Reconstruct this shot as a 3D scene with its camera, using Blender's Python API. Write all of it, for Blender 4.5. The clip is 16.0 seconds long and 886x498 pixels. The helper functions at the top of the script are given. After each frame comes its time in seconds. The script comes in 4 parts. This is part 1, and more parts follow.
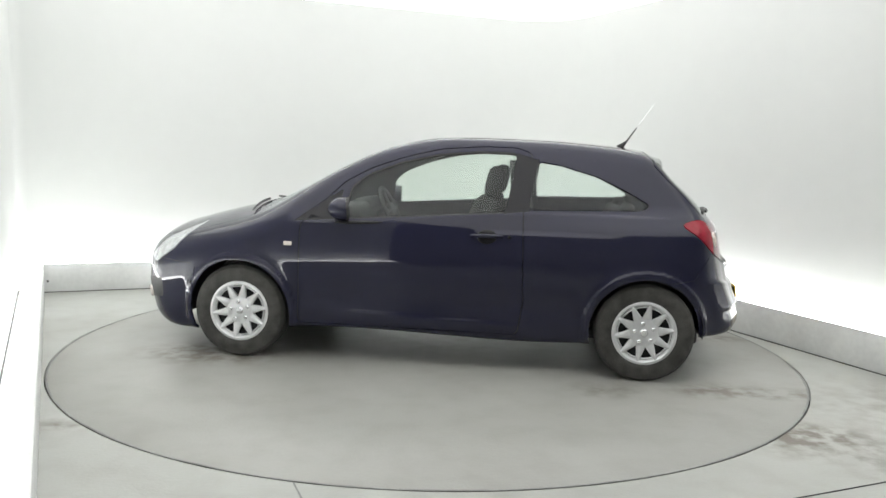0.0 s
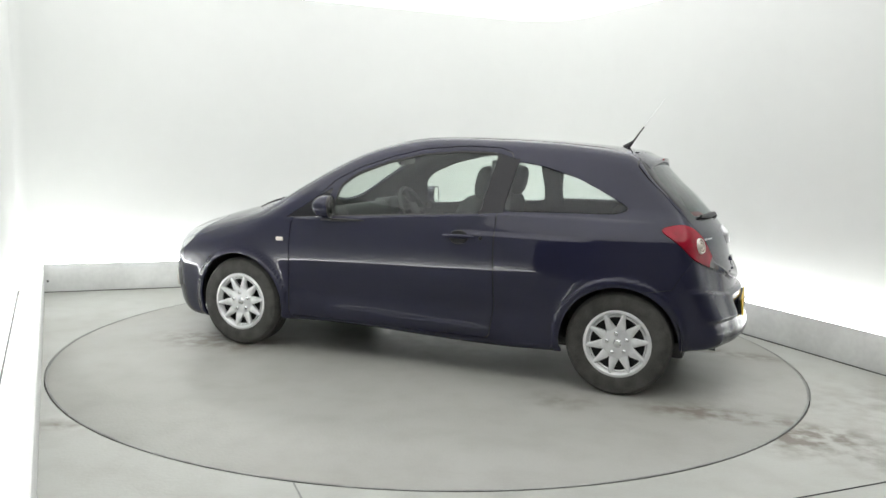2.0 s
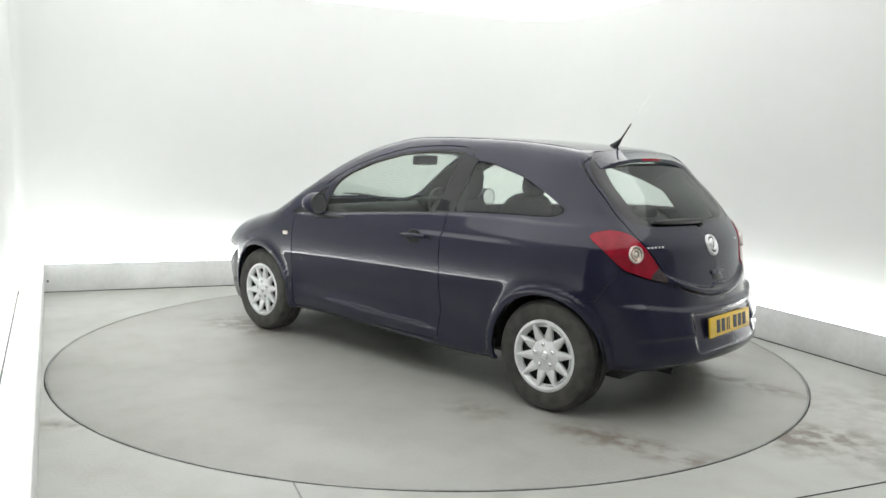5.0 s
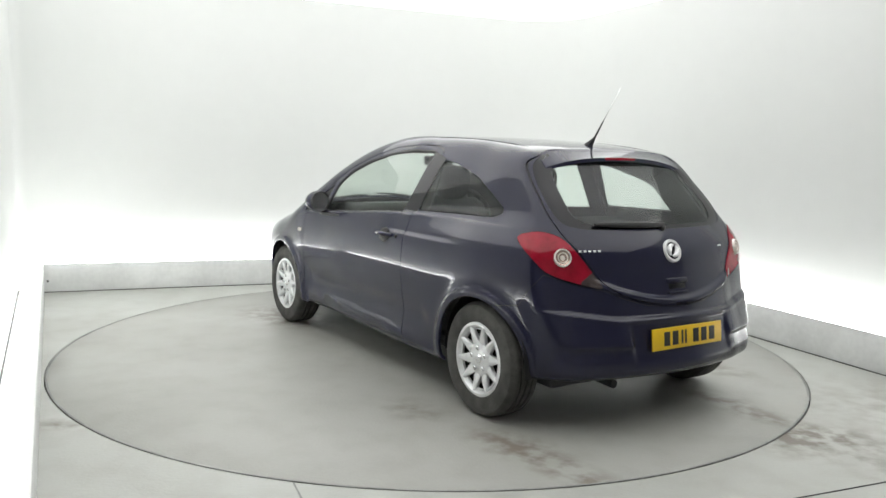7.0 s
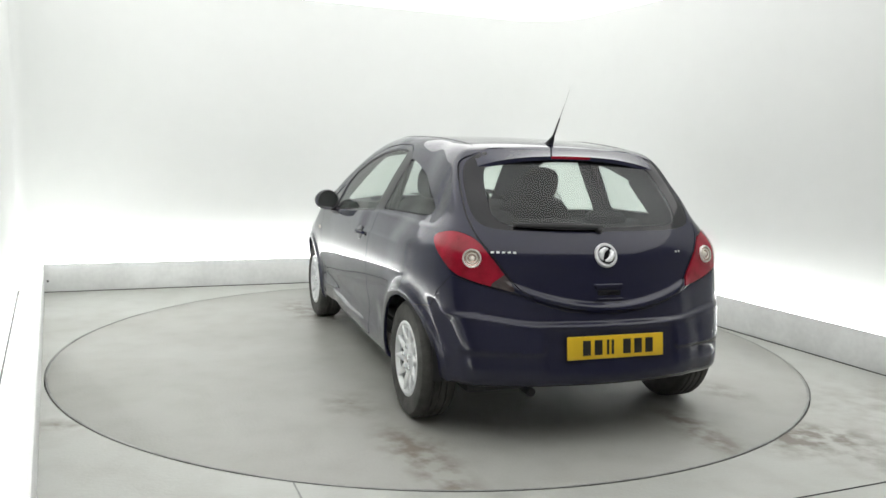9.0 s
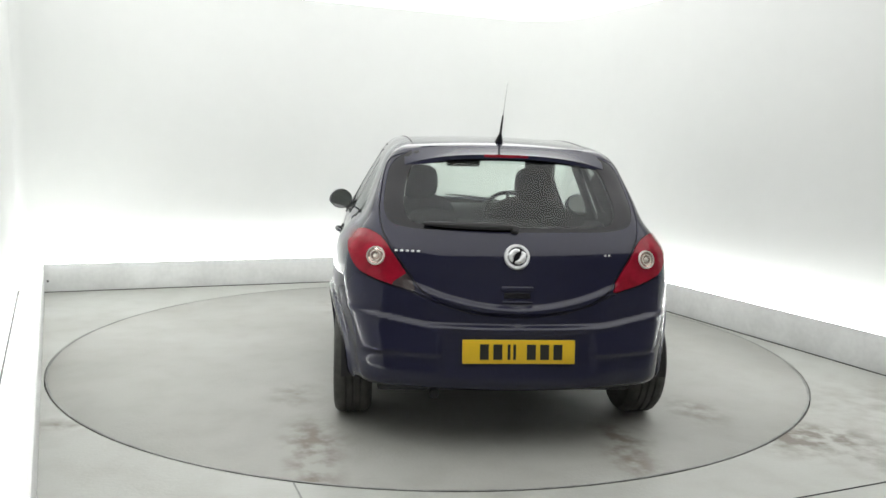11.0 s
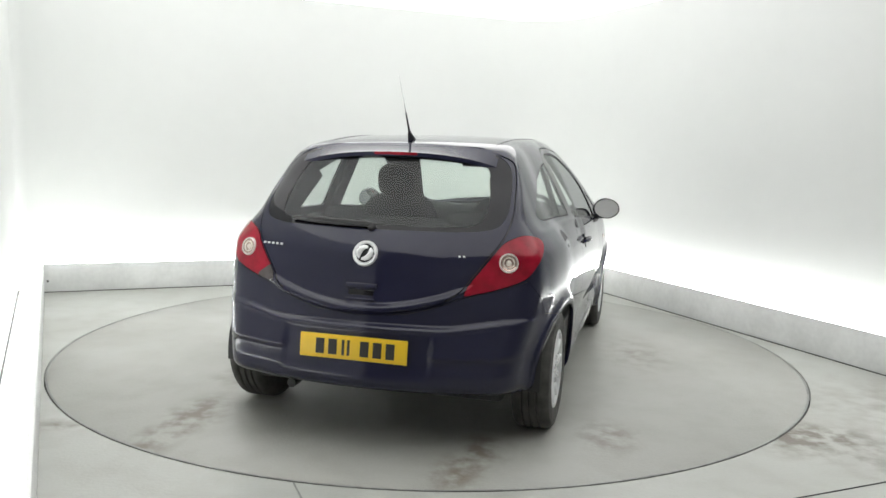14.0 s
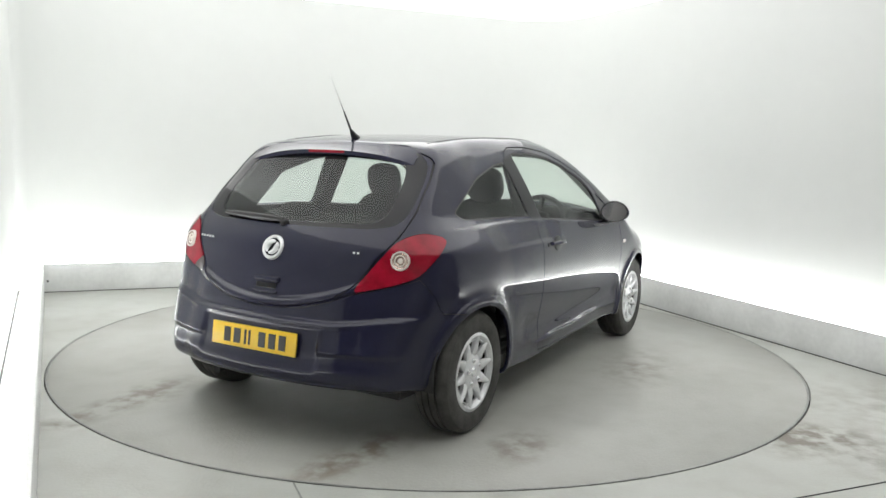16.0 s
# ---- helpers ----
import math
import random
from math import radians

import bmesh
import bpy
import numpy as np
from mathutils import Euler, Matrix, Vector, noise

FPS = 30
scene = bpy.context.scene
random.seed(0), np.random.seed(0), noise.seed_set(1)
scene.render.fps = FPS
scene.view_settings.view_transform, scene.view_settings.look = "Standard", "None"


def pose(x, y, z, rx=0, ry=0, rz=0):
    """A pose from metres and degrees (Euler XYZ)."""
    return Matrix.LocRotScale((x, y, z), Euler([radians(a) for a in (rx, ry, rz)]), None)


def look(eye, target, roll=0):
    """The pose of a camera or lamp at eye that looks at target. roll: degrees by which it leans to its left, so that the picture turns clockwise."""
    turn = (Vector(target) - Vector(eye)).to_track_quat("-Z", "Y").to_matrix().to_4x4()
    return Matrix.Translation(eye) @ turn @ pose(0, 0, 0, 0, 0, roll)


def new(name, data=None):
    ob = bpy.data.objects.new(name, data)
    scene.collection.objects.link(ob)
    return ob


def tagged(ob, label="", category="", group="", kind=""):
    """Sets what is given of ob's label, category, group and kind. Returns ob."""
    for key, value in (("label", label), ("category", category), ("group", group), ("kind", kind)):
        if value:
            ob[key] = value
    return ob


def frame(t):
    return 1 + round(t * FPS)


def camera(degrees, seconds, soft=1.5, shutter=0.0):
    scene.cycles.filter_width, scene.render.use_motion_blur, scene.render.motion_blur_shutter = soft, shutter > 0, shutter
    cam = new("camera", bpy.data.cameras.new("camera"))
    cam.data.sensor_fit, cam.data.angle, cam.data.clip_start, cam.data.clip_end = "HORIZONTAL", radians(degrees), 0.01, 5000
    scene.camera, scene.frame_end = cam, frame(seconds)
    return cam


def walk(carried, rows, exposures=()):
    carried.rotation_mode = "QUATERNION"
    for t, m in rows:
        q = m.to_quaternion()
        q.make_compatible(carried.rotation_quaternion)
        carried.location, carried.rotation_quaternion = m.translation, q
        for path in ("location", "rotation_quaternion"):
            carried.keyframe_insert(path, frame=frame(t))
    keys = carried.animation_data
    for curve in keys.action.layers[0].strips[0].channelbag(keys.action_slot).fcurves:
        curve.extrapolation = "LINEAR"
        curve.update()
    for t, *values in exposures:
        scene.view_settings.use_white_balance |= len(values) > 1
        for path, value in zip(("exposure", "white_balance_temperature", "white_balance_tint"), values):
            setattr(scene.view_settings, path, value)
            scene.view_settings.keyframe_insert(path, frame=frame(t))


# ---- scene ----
cam = camera(57.64, 16.0, soft=1.55)
EYE = Vector((0.0, -5.454, 1.354))
AIM = EYE + Vector((0.01216, 0.99220, -0.12408))
walk(cam, [(0.0, look(EYE, AIM, 1.65)), (16.0, look(EYE, AIM, 1.65))])

# the turntable turns at a steady rate about the world's z axis
TURN_START, TURN_RATE = 171.95, -7.014
TURNTABLE_RADIUS = 2.395

# ---- world and exposure ----
world = bpy.data.worlds.new("world")
world.use_nodes = True
world.node_tree.nodes["Background"].inputs[0].default_value = (0.6, 0.7, 0.8, 1)
world.node_tree.nodes["Background"].inputs[1].default_value = 0.02
scene.world = world
scene.view_settings.exposure = 0.0
CEILING_GLOW, COVE_GLOW = 1.20, 20.0


# ---- materials ----
def material(name, base, rough=0.5, metal=0.0, vary=0.0, scale=6.0, bump=0.0, bump_scale=60.0, coat=0.0, rough_vary=0.0, glow=0.0, second=None, spec=0.5):
    """A principled surface with two scales of colour variation, roughness variation and fine relief."""
    m = bpy.data.materials.new(name)
    m.use_nodes = True
    n, l = m.node_tree.nodes, m.node_tree.links
    b = n["Principled BSDF"]
    b.inputs["Base Color"].default_value = (*base, 1)
    b.inputs["Roughness"].default_value = rough
    b.inputs["Metallic"].default_value = metal
    b.inputs["Specular IOR Level"].default_value = spec
    b.inputs["Coat Weight"].default_value = coat
    b.inputs["Coat Roughness"].default_value = 0.006
    b.inputs["Coat IOR"].default_value = 1.46
    co = n.new("ShaderNodeTexCoord")
    if glow:
        b.inputs["Emission Color"].default_value = (*base, 1)
        b.inputs["Emission Strength"].default_value = glow
    if vary or second:
        big, fine, mix, ramp = n.new("ShaderNodeTexNoise"), n.new("ShaderNodeTexNoise"), n.new("ShaderNodeMath"), n.new("ShaderNodeMix")
        big.inputs["Scale"].default_value, fine.inputs["Scale"].default_value = scale, scale * 11
        big.inputs["Detail"].default_value = 5
        mix.operation = "MULTIPLY_ADD"
        mix.inputs[1].default_value = 0.35
        l.new(co.outputs["Object"], big.inputs["Vector"])
        l.new(co.outputs["Object"], fine.inputs["Vector"])
        l.new(fine.outputs["Fac"], mix.inputs[0])
        l.new(big.outputs["Fac"], mix.inputs[2])
        ramp.data_type = "RGBA"
        ramp.inputs[6].default_value = (*[c * (1 - vary) for c in base], 1)
        ramp.inputs[7].default_value = (*(second or [min(1, c * (1 + vary)) for c in base]), 1)
        rng = n.new("ShaderNodeMapRange")
        rng.inputs["From Min"].default_value, rng.inputs["From Max"].default_value = 0.45, 0.9
        l.new(mix.outputs[0], rng.inputs["Value"])
        l.new(rng.outputs[0], ramp.inputs[0])
        l.new(ramp.outputs[2], b.inputs["Base Color"])
        if rough_vary:
            rr = n.new("ShaderNodeMapRange")
            rr.inputs["To Min"].default_value, rr.inputs["To Max"].default_value = rough - rough_vary, rough + rough_vary
            l.new(big.outputs["Fac"], rr.inputs["Value"])
            l.new(rr.outputs[0], b.inputs["Roughness"])
    if bump:
        t, bp = n.new("ShaderNodeTexNoise"), n.new("ShaderNodeBump")
        t.inputs["Scale"].default_value, t.inputs["Detail"].default_value = bump_scale, 4
        bp.inputs["Strength"].default_value, bp.inputs["Distance"].default_value = bump, 0.01
        l.new(co.outputs["Object"], t.inputs["Vector"])
        l.new(t.outputs["Fac"], bp.inputs["Height"])
        l.new(bp.outputs[0], b.inputs["Normal"])
    return m


def glass(name, tint, rough=0.0):
    """Thin car glass: tinted see-through with a clear gloss on top."""
    m = bpy.data.materials.new(name)
    m.use_nodes = True
    n, l = m.node_tree.nodes, m.node_tree.links
    n.remove(n["Principled BSDF"])
    tr, gl, fr, mx = n.new("ShaderNodeBsdfTransparent"), n.new("ShaderNodeBsdfGlossy"), n.new("ShaderNodeLayerWeight"), n.new("ShaderNodeMixShader")
    steep, share = n.new("ShaderNodeMath"), n.new("ShaderNodeMath")
    steep.operation, share.operation = "POWER", "MULTIPLY_ADD"
    steep.inputs[1].default_value, share.inputs[1].default_value, share.inputs[2].default_value = 5.0, 0.9, 0.042
    fr.inputs["Blend"].default_value = 0.5
    gl.inputs["Color"].default_value = (0.9, 0.92, 0.92, 1)
    tr.inputs[0].default_value = (*tint, 1)
    gl.inputs["Roughness"].default_value = max(rough, 0.03)
    l.new(fr.outputs["Facing"], steep.inputs[0])
    l.new(steep.outputs[0], share.inputs[0])
    l.new(share.outputs[0], mx.inputs[0])
    l.new(tr.outputs[0], mx.inputs[1])
    l.new(gl.outputs[0], mx.inputs[2])
    l.new(mx.outputs[0], n["Material Output"].inputs[0])
    return m


def clear_tint(name, tint):
    """The inner face of a pane: tint alone."""
    m = bpy.data.materials.new(name)
    m.use_nodes = True
    n, l = m.node_tree.nodes, m.node_tree.links
    n.remove(n["Principled BSDF"])
    tr = n.new("ShaderNodeBsdfTransparent")
    tr.inputs[0].default_value = (*tint, 1)
    l.new(tr.outputs[0], n["Material Output"].inputs[0])
    return m


def floor_material(name, base, spots=()):
    """Worn grey floor paint: broad scuffs, fine speckle, dirt, and tyre-dirt stains at the given spots (x, y, long, wide, strength)."""
    m = bpy.data.materials.new(name)
    m.use_nodes = True
    n, l = m.node_tree.nodes, m.node_tree.links
    b = n["Principled BSDF"]
    co = n.new("ShaderNodeTexCoord")

    def math_node(op, a, c):
        k = n.new("ShaderNodeMath")
        k.operation = op
        for i, v in enumerate((a, c)):
            if isinstance(v, float):
                k.inputs[i].default_value = v
            else:
                l.new(v, k.inputs[i])
        return k.outputs[0]

    def noise_at(scale, detail, low, high):
        t, r = n.new("ShaderNodeTexNoise"), n.new("ShaderNodeMapRange")
        t.inputs["Scale"].default_value, t.inputs["Detail"].default_value = scale, detail
        r.inputs["From Min"].default_value, r.inputs["From Max"].default_value = low, high
        l.new(co.outputs["Object"], t.inputs["Vector"])
        l.new(t.outputs["Fac"], r.inputs["Value"])
        return r.outputs[0]

    broad, mid, fine = noise_at(0.9, 4, 0.3, 0.7), noise_at(5.0, 7, 0.45, 0.85), noise_at(60.0, 3, 0.3, 0.7)
    total = math_node("MULTIPLY", mid, 0.24)
    total = math_node("ADD", total, math_node("MULTIPLY", broad, 0.16))
    total = math_node("ADD", total, math_node("MULTIPLY", fine, 0.05))
    ragged = noise_at(9.0, 8, 0.40, 0.62)
    for x, y, a, c, strength in spots:
        mp, gr = n.new("ShaderNodeMapping"), n.new("ShaderNodeTexGradient")
        gr.gradient_type = "SPHERICAL"
        mp.inputs["Location"].default_value = (-x / a, -y / c, 0)
        mp.inputs["Scale"].default_value = (1 / a, 1 / c, 0)
        l.new(co.outputs["Object"], mp.inputs["Vector"])
        l.new(mp.outputs[0], gr.inputs["Vector"])
        total = math_node("ADD", total, math_node("MULTIPLY", math_node("MULTIPLY", gr.outputs["Fac"], ragged), strength))
    mix = n.new("ShaderNodeMix")
    mix.data_type = "RGBA"
    mix.inputs[6].default_value = (*base, 1)
    mix.inputs[7].default_value = (0.20, 0.178, 0.145, 1)
    l.new(total, mix.inputs[0])
    l.new(mix.outputs[2], b.inputs["Base Color"])
    rr = n.new("ShaderNodeMapRange")
    rr.inputs["To Min"].default_value, rr.inputs["To Max"].default_value = 0.30, 0.50
    l.new(broad, rr.inputs["Value"])
    l.new(rr.outputs[0], b.inputs["Roughness"])
    bp = n.new("ShaderNodeBump")
    bp.inputs["Strength"].default_value, bp.inputs["Distance"].default_value = 0.08, 0.01
    l.new(fine, bp.inputs["Height"])
    l.new(bp.outputs[0], b.inputs["Normal"])
    return m


M_PAINT = material("navy_paint", (0.0115, 0.012, 0.032), 0.45, 0.0, 0.3, 700, coat=1.0, spec=0.05)
M_TRIM = material("dark_interior_trim", (0.048, 0.051, 0.050), 0.75, 0, 0.2, 20)
M_BLACK = material("black_plastic", (0.012, 0.012, 0.013), 0.45, 0, 0.2, 30, 0.1, 400)
M_GLOSSBLACK = material("gloss_black", (0.006, 0.006, 0.009), 0.05, 0, 0.1, 20, spec=0.38)
M_RUBBER = material("tyre_rubber", (0.050, 0.049, 0.045), 0.75, 0, 0.35, 14, 0.2, 200, second=(0.078, 0.076, 0.070))
M_SILVER = material("silver_wheel_paint", (0.72, 0.73, 0.74), 0.28, 0.35, 0.08, 25, 0, 60, 0.4)
M_CHROME = material("chrome", (0.85, 0.86, 0.88), 0.10, 1.0, 0.05, 30)
M_BADGE = material("bright_badge_metal", (0.85, 0.86, 0.87), 0.25, 0.35, 0.05, 30)
M_STEEL = material("dark_wheel_steel", (0.02, 0.02, 0.021), 0.6, 0.3, 0.3, 20)
M_SEAT = material("seat_cloth", (0.042, 0.045, 0.045), 0.9, 0, 0.25, 12)
M_RED = material("red_lens", (0.28, 0.005, 0.020), 0.10, 0, 0.25, 18, coat=0.12, spec=0.35)
M_SMOKE = material("smoked_lens", (0.06, 0.045, 0.045), 0.12, 0, 0.2, 30, coat=0.6)
M_LENS = material("clear_lens", (0.74, 0.68, 0.62), 0.12, 0.0, 0.12, 60, coat=0.6)
M_RIM = material("pale_lens_ring", (0.80, 0.74, 0.70), 0.15, 0.2, 0.1, 60, coat=0.5)
M_BOWL = material("lamp_reflector", (0.55, 0.42, 0.36), 0.16, 0.75, 0.25, 60, coat=0.5)
M_HEAD = material("headlight_reflector", (0.72, 0.74, 0.76), 0.14, 0.6, 0.2, 30, coat=1.0)
M_PLATE = material("yellow_plate", (0.80, 0.52, 0.02), 0.35, 0, 0.04, 20)
M_INK = material("black_characters", (0.015, 0.014, 0.012), 0.5)
M_MIRROR = material("mirror_glass", (0.9, 0.9, 0.9), 0.02, 1.0)
M_GLASS = glass("window_glass", (0.915, 0.95, 0.925))
M_REARGLASS = glass("rear_window_glass", (0.90, 0.93, 0.915))
M_TINT = clear_tint("pane_tint", (0.93, 0.955, 0.94))
M_WALL = material("white_wall_paint", (0.65, 0.665, 0.65), 0.6, 0, 0.02, 0.7, 0.03, 40)
M_KERB = material("white_kerb_paint", (0.80, 0.81, 0.80), 0.45, 0, 0.10, 2.5, 0.08, 30, rough_vary=0.1)
M_HALL = material("hall_bounce_paint", (0.76, 0.76, 0.76), 0.8, 0, 0.1, 1.0)
M_CEILING = material("glowing_ceiling_fabric", (1.0, 1.0, 0.99), 0.8, glow=CEILING_GLOW)
M_COVE = material("cove_tube", (1.0, 1.0, 1.0), 0.5, glow=COVE_GLOW)
M_EDGE = material("worn_edge_steel", (0.32, 0.325, 0.31), 0.5, 0.2, 0.4, 3.0, second=(0.42, 0.43, 0.41))
M_PIT = material("dark_joint", (0.02, 0.02, 0.02), 0.9)
M_FLOOR = floor_material("worn_floor_paint", (0.49, 0.505, 0.475), ((1.75, -1.60, 0.45, 0.22, 1.2), (2.3, -2.1, 0.5, 0.25, 1.0), (-1.75, -1.75, 0.22, 0.12, 0.9), (2.75, -1.2, 1.0, 0.8, 0.5), (1.9, -1.75, 0.5, 0.3, 1.0)))
M_TURN = floor_material("worn_turntable_paint", (0.395, 0.402, 0.375), (
    (1.70, -0.93, 0.42, 0.20, 1.15), (2.10, -0.96, 0.35, 0.16, 0.95), (1.87, 0.53, 0.30, 0.16, 1.2), (2.18, 0.44, 0.30, 0.16, 1.1),
    (-1.38, -0.36, 0.6, 0.35, 1.8), (-1.0, 0.9, 0.5, 0.25, 0.8), (1.0, -0.97, 0.3, 0.2, 0.8), (0.2, 0.2, 1.3, 0.8, 0.35), (-0.1, 1.4, 0.6, 0.3, 0.8), (1.58, 1.1, 0.3, 0.2, 1.0)))


# ---- mesh helpers ----
def mesh(name, verts, faces, mats, parent=None, label="", smooth=True, slots=None, normals=None):
    me = bpy.data.meshes.new(name)
    me.from_pydata([tuple(v) for v in verts], [], [tuple(f) for f in faces])
    for m in mats if isinstance(mats, (list, tuple)) else [mats]:
        me.materials.append(m)
    if slots is not None:
        me.polygons.foreach_set("material_index", slots)
    me.polygons.foreach_set("use_smooth", [smooth] * len(me.polygons))
    if normals is not None:
        me.normals_split_custom_set_from_vertices([tuple(v) for v in normals])
    ob = new(name, me)
    ob.parent = parent
    return tagged(ob, label)


def part(name, bm, mat, parent=None, label="", sharp=35):
    """Links a bmesh as one mesh object under a thing or part, smooth but for edges sharper than the angle."""
    bmesh.ops.recalc_face_normals(bm, faces=bm.faces)
    for e in bm.edges:
        e.smooth = not (len(e.link_faces) == 2 and e.calc_face_angle(0) > radians(sharp))
    for f in bm.faces:
        f.smooth = True
    me = bpy.data.meshes.new(name)
    bm.to_mesh(me)
    bm.free()
    me.materials.append(mat)
    ob = new(name, me)
    ob.parent = parent
    return tagged(ob, label)


def box_bm(size, m=Matrix(), bevel=0.0, seg=2, bm=None):
    bm = bm or bmesh.new()
    g = bmesh.ops.create_cube(bm, size=1, matrix=m @ Matrix.Diagonal((*size, 1)))
    if bevel:
        edges = list({e for v in g["verts"] for e in v.link_edges})
        bmesh.ops.bevel(bm, geom=edges, offset=bevel, segments=seg, affect="EDGES", profile=0.5)
    return bm


def lathe_bm(profile, seg=64, m=Matrix(), bm=None):
    """Turns (radius, along) pairs about the y axis."""
    bm = bm or bmesh.new()
    rings = []
    for r, a in profile:
        rings.append([bm.verts.new(m @ Vector((r * math.cos(2 * math.pi * i / seg), a, r * math.sin(2 * math.pi * i / seg)))) for i in range(seg)])
    for p, q in zip(rings, rings[1:]):
        for i in range(seg):
            j = (i + 1) % seg
            bm.faces.new((p[i], p[j], q[j], q[i]))
    return bm


def tube_bm(points, radii, seg=10, bm=None):
    bm = bm or bmesh.new()
    rings = []
    pts = [Vector(p) for p in points]
    for i, p in enumerate(pts):
        d = (pts[min(i + 1, len(pts) - 1)] - pts[max(i - 1, 0)]).normalized()
        q = d.to_track_quat("Z", "Y")
        r = radii[i] if isinstance(radii, (list, tuple)) else radii
        rings.append([bm.verts.new(p + q @ Vector((r * math.cos(2 * math.pi * k / seg), r * math.sin(2 * math.pi * k / seg), 0))) for k in range(seg)])
    for a, b in zip(rings, rings[1:]):
        for k in range(seg):
            bm.faces.new((a[k], a[(k + 1) % seg], b[(k + 1) % seg], b[k]))
    bm.faces.new(rings[0][::-1])
    bm.faces.new(rings[-1])
    return bm


# ---- the booth ----
# each side: angle of its outward normal in degrees, distance of the kerb's face from the turntable's axis
BACK, RIGHT, LEFT, FRONT = (111.8, 2.68), (23.7, 2.445), (205.3, 2.416), (291.8, 2.72)
KERB_HIGH, KERB_THICK, COVE_GAP, CEILING_HIGH = 0.25, 0.025, 0.21, 2.74


def meet(a, b, out_a=0.0, out_b=0.0):
    """Where two sides of the booth cross, each moved outwards."""
    m = np.array([[math.cos(radians(s[0])), math.sin(radians(s[0]))] for s in (a, b)])
    return Vector((*np.linalg.solve(m, [a[1] + out_a, b[1] + out_b]), 0))


def upright(name, a, b, thick, low, high, mat, out, bevel=0.004):
    """An upright panel whose inner face runs from a to b and whose thickness goes towards out."""
    d = (b - a).normalized()
    n = Vector((d.y, -d.x, 0))
    if n.dot(out) < 0:
        n = -n
    mid = (a + b) / 2 + n * thick / 2 + Vector((0, 0, (low + high) / 2))
    m = Matrix.Translation(mid) @ Matrix.Rotation(math.atan2(d.y, d.x), 4, "Z")
    return part(name, box_bm(((b - a).length, thick, high - low), m, bevel), mat)


def normal_of(side):
    return Vector((math.cos(radians(side[0])), math.sin(radians(side[0])), 0))


def build_booth():
    # floor: one sheet with a round hole for the turntable
    bm = bmesh.new()
    seg, rings = 128, []
    for r in (TURNTABLE_RADIUS + 0.009, 3.2, 5, 9, 14):
        rings.append([bm.verts.new((r * math.cos(2 * math.pi * i / seg), r * math.sin(2 * math.pi * i / seg), 0)) for i in range(seg)])
    lip = [bm.verts.new((v.co.x, v.co.y, -0.05)) for v in rings[0]]
    rings.insert(0, lip)
    for p, q in zip(rings, rings[1:]):
        for i in range(seg):
            bm.faces.new((p[i], p[(i + 1) % seg], q[(i + 1) % seg], q[i]))
    tagged(part("floor", bm, M_FLOOR), "grey painted concrete floor, scuffed and stained", "floor", kind="structure")
    bm = bmesh.new()
    bmesh.ops.create_circle(bm, cap_ends=True, segments=64, radius=2.6, matrix=pose(0, 0, -0.05))
    tagged(part("pit_floor", bm, M_PIT), "dark recess under the turntable", "floor", kind="structure")
    # joints in the floor: the booth's front edge and a short one beside the turntable
    f = normal_of(FRONT)
    along = Vector((-f.y, f.x, 0))
    for a, b in ((f * 2.765 + along * 0.0, f * 2.765 + along * 3.2), (Vector((-0.538, -2.345, 0)), Vector((-0.36, -2.80, 0)))):
        d = b - a
        m = Matrix.Translation((a + b) / 2 + Vector((0, 0, 0.0012))) @ Matrix.Rotation(math.atan2(d.y, d.x), 4, "Z")
        tagged(part("floor_joint", box_bm((d.length, 0.007, 0.002), m), M_PIT if a.x > 0 else M_EDGE), "dark joint line in the painted floor", "floor joint", kind="structure")

    # kerb boards
    c_bl, c_br = meet(BACK, LEFT), meet(BACK, RIGHT)
    c_fl, c_fr = meet(FRONT, LEFT), meet(FRONT, RIGHT)
    for name, a, b, side in (("kerb_back", c_bl, c_br, BACK), ("kerb_right", c_br, c_fr, RIGHT), ("kerb_left", c_bl, c_fl, LEFT)):
        ob = upright(name, a, b, KERB_THICK, 0, KERB_HIGH, M_KERB, normal_of(side))
        tagged(ob, "low white-painted kerb board, scuffed, before the wall", "kerb", kind="structure")

    for name, a, b, side in (("trim_back", c_bl, c_br, BACK), ("trim_right", c_br, c_fr, RIGHT)):
        ob = upright(name, a, b, 0.005, 0, 0.006, M_PIT, -normal_of(side), 0.001)
        tagged(ob, "thin dark joint along the kerb's foot", "trim", kind="structure")
    d = (c_br - c_bl).normalized()
    q = c_bl + d * 0.03 - normal_of(BACK) * 0.004
    # small raised disc drawn for the dark mark at the kerb's left end
    tagged(part("kerb_mark", lathe_bm([(0.0, 0.004), (0.008, 0.003), (0.010, -0.004)], 12, facing(q + Vector((0, 0, 0.10)), -normal_of(BACK))), M_STEEL), "small dark mark on the kerb board", "bolt")

    # walls: one continuous sheet with rounded corners, open at the front
    g = COVE_GAP
    corners = [meet(FRONT, LEFT, 0, g), meet(BACK, LEFT, g, g), meet(BACK, RIGHT, g, g), meet(FRONT, RIGHT, 0, g)]
    path = [corners[0]]
    for i, rad in ((1, 0.10), (2, 0.75)):
        p, a, b = corners[i], (corners[i - 1] - corners[i]).normalized(), (corners[i + 1] - corners[i]).normalized()
        for k in range(13):
            t = k / 12
            path.append((p + a * rad) * (1 - t) ** 2 + p * 2 * t * (1 - t) + (p + b * rad) * t * t)
    path.append(corners[3])
    bm = bmesh.new()
    inner, outer = [], []
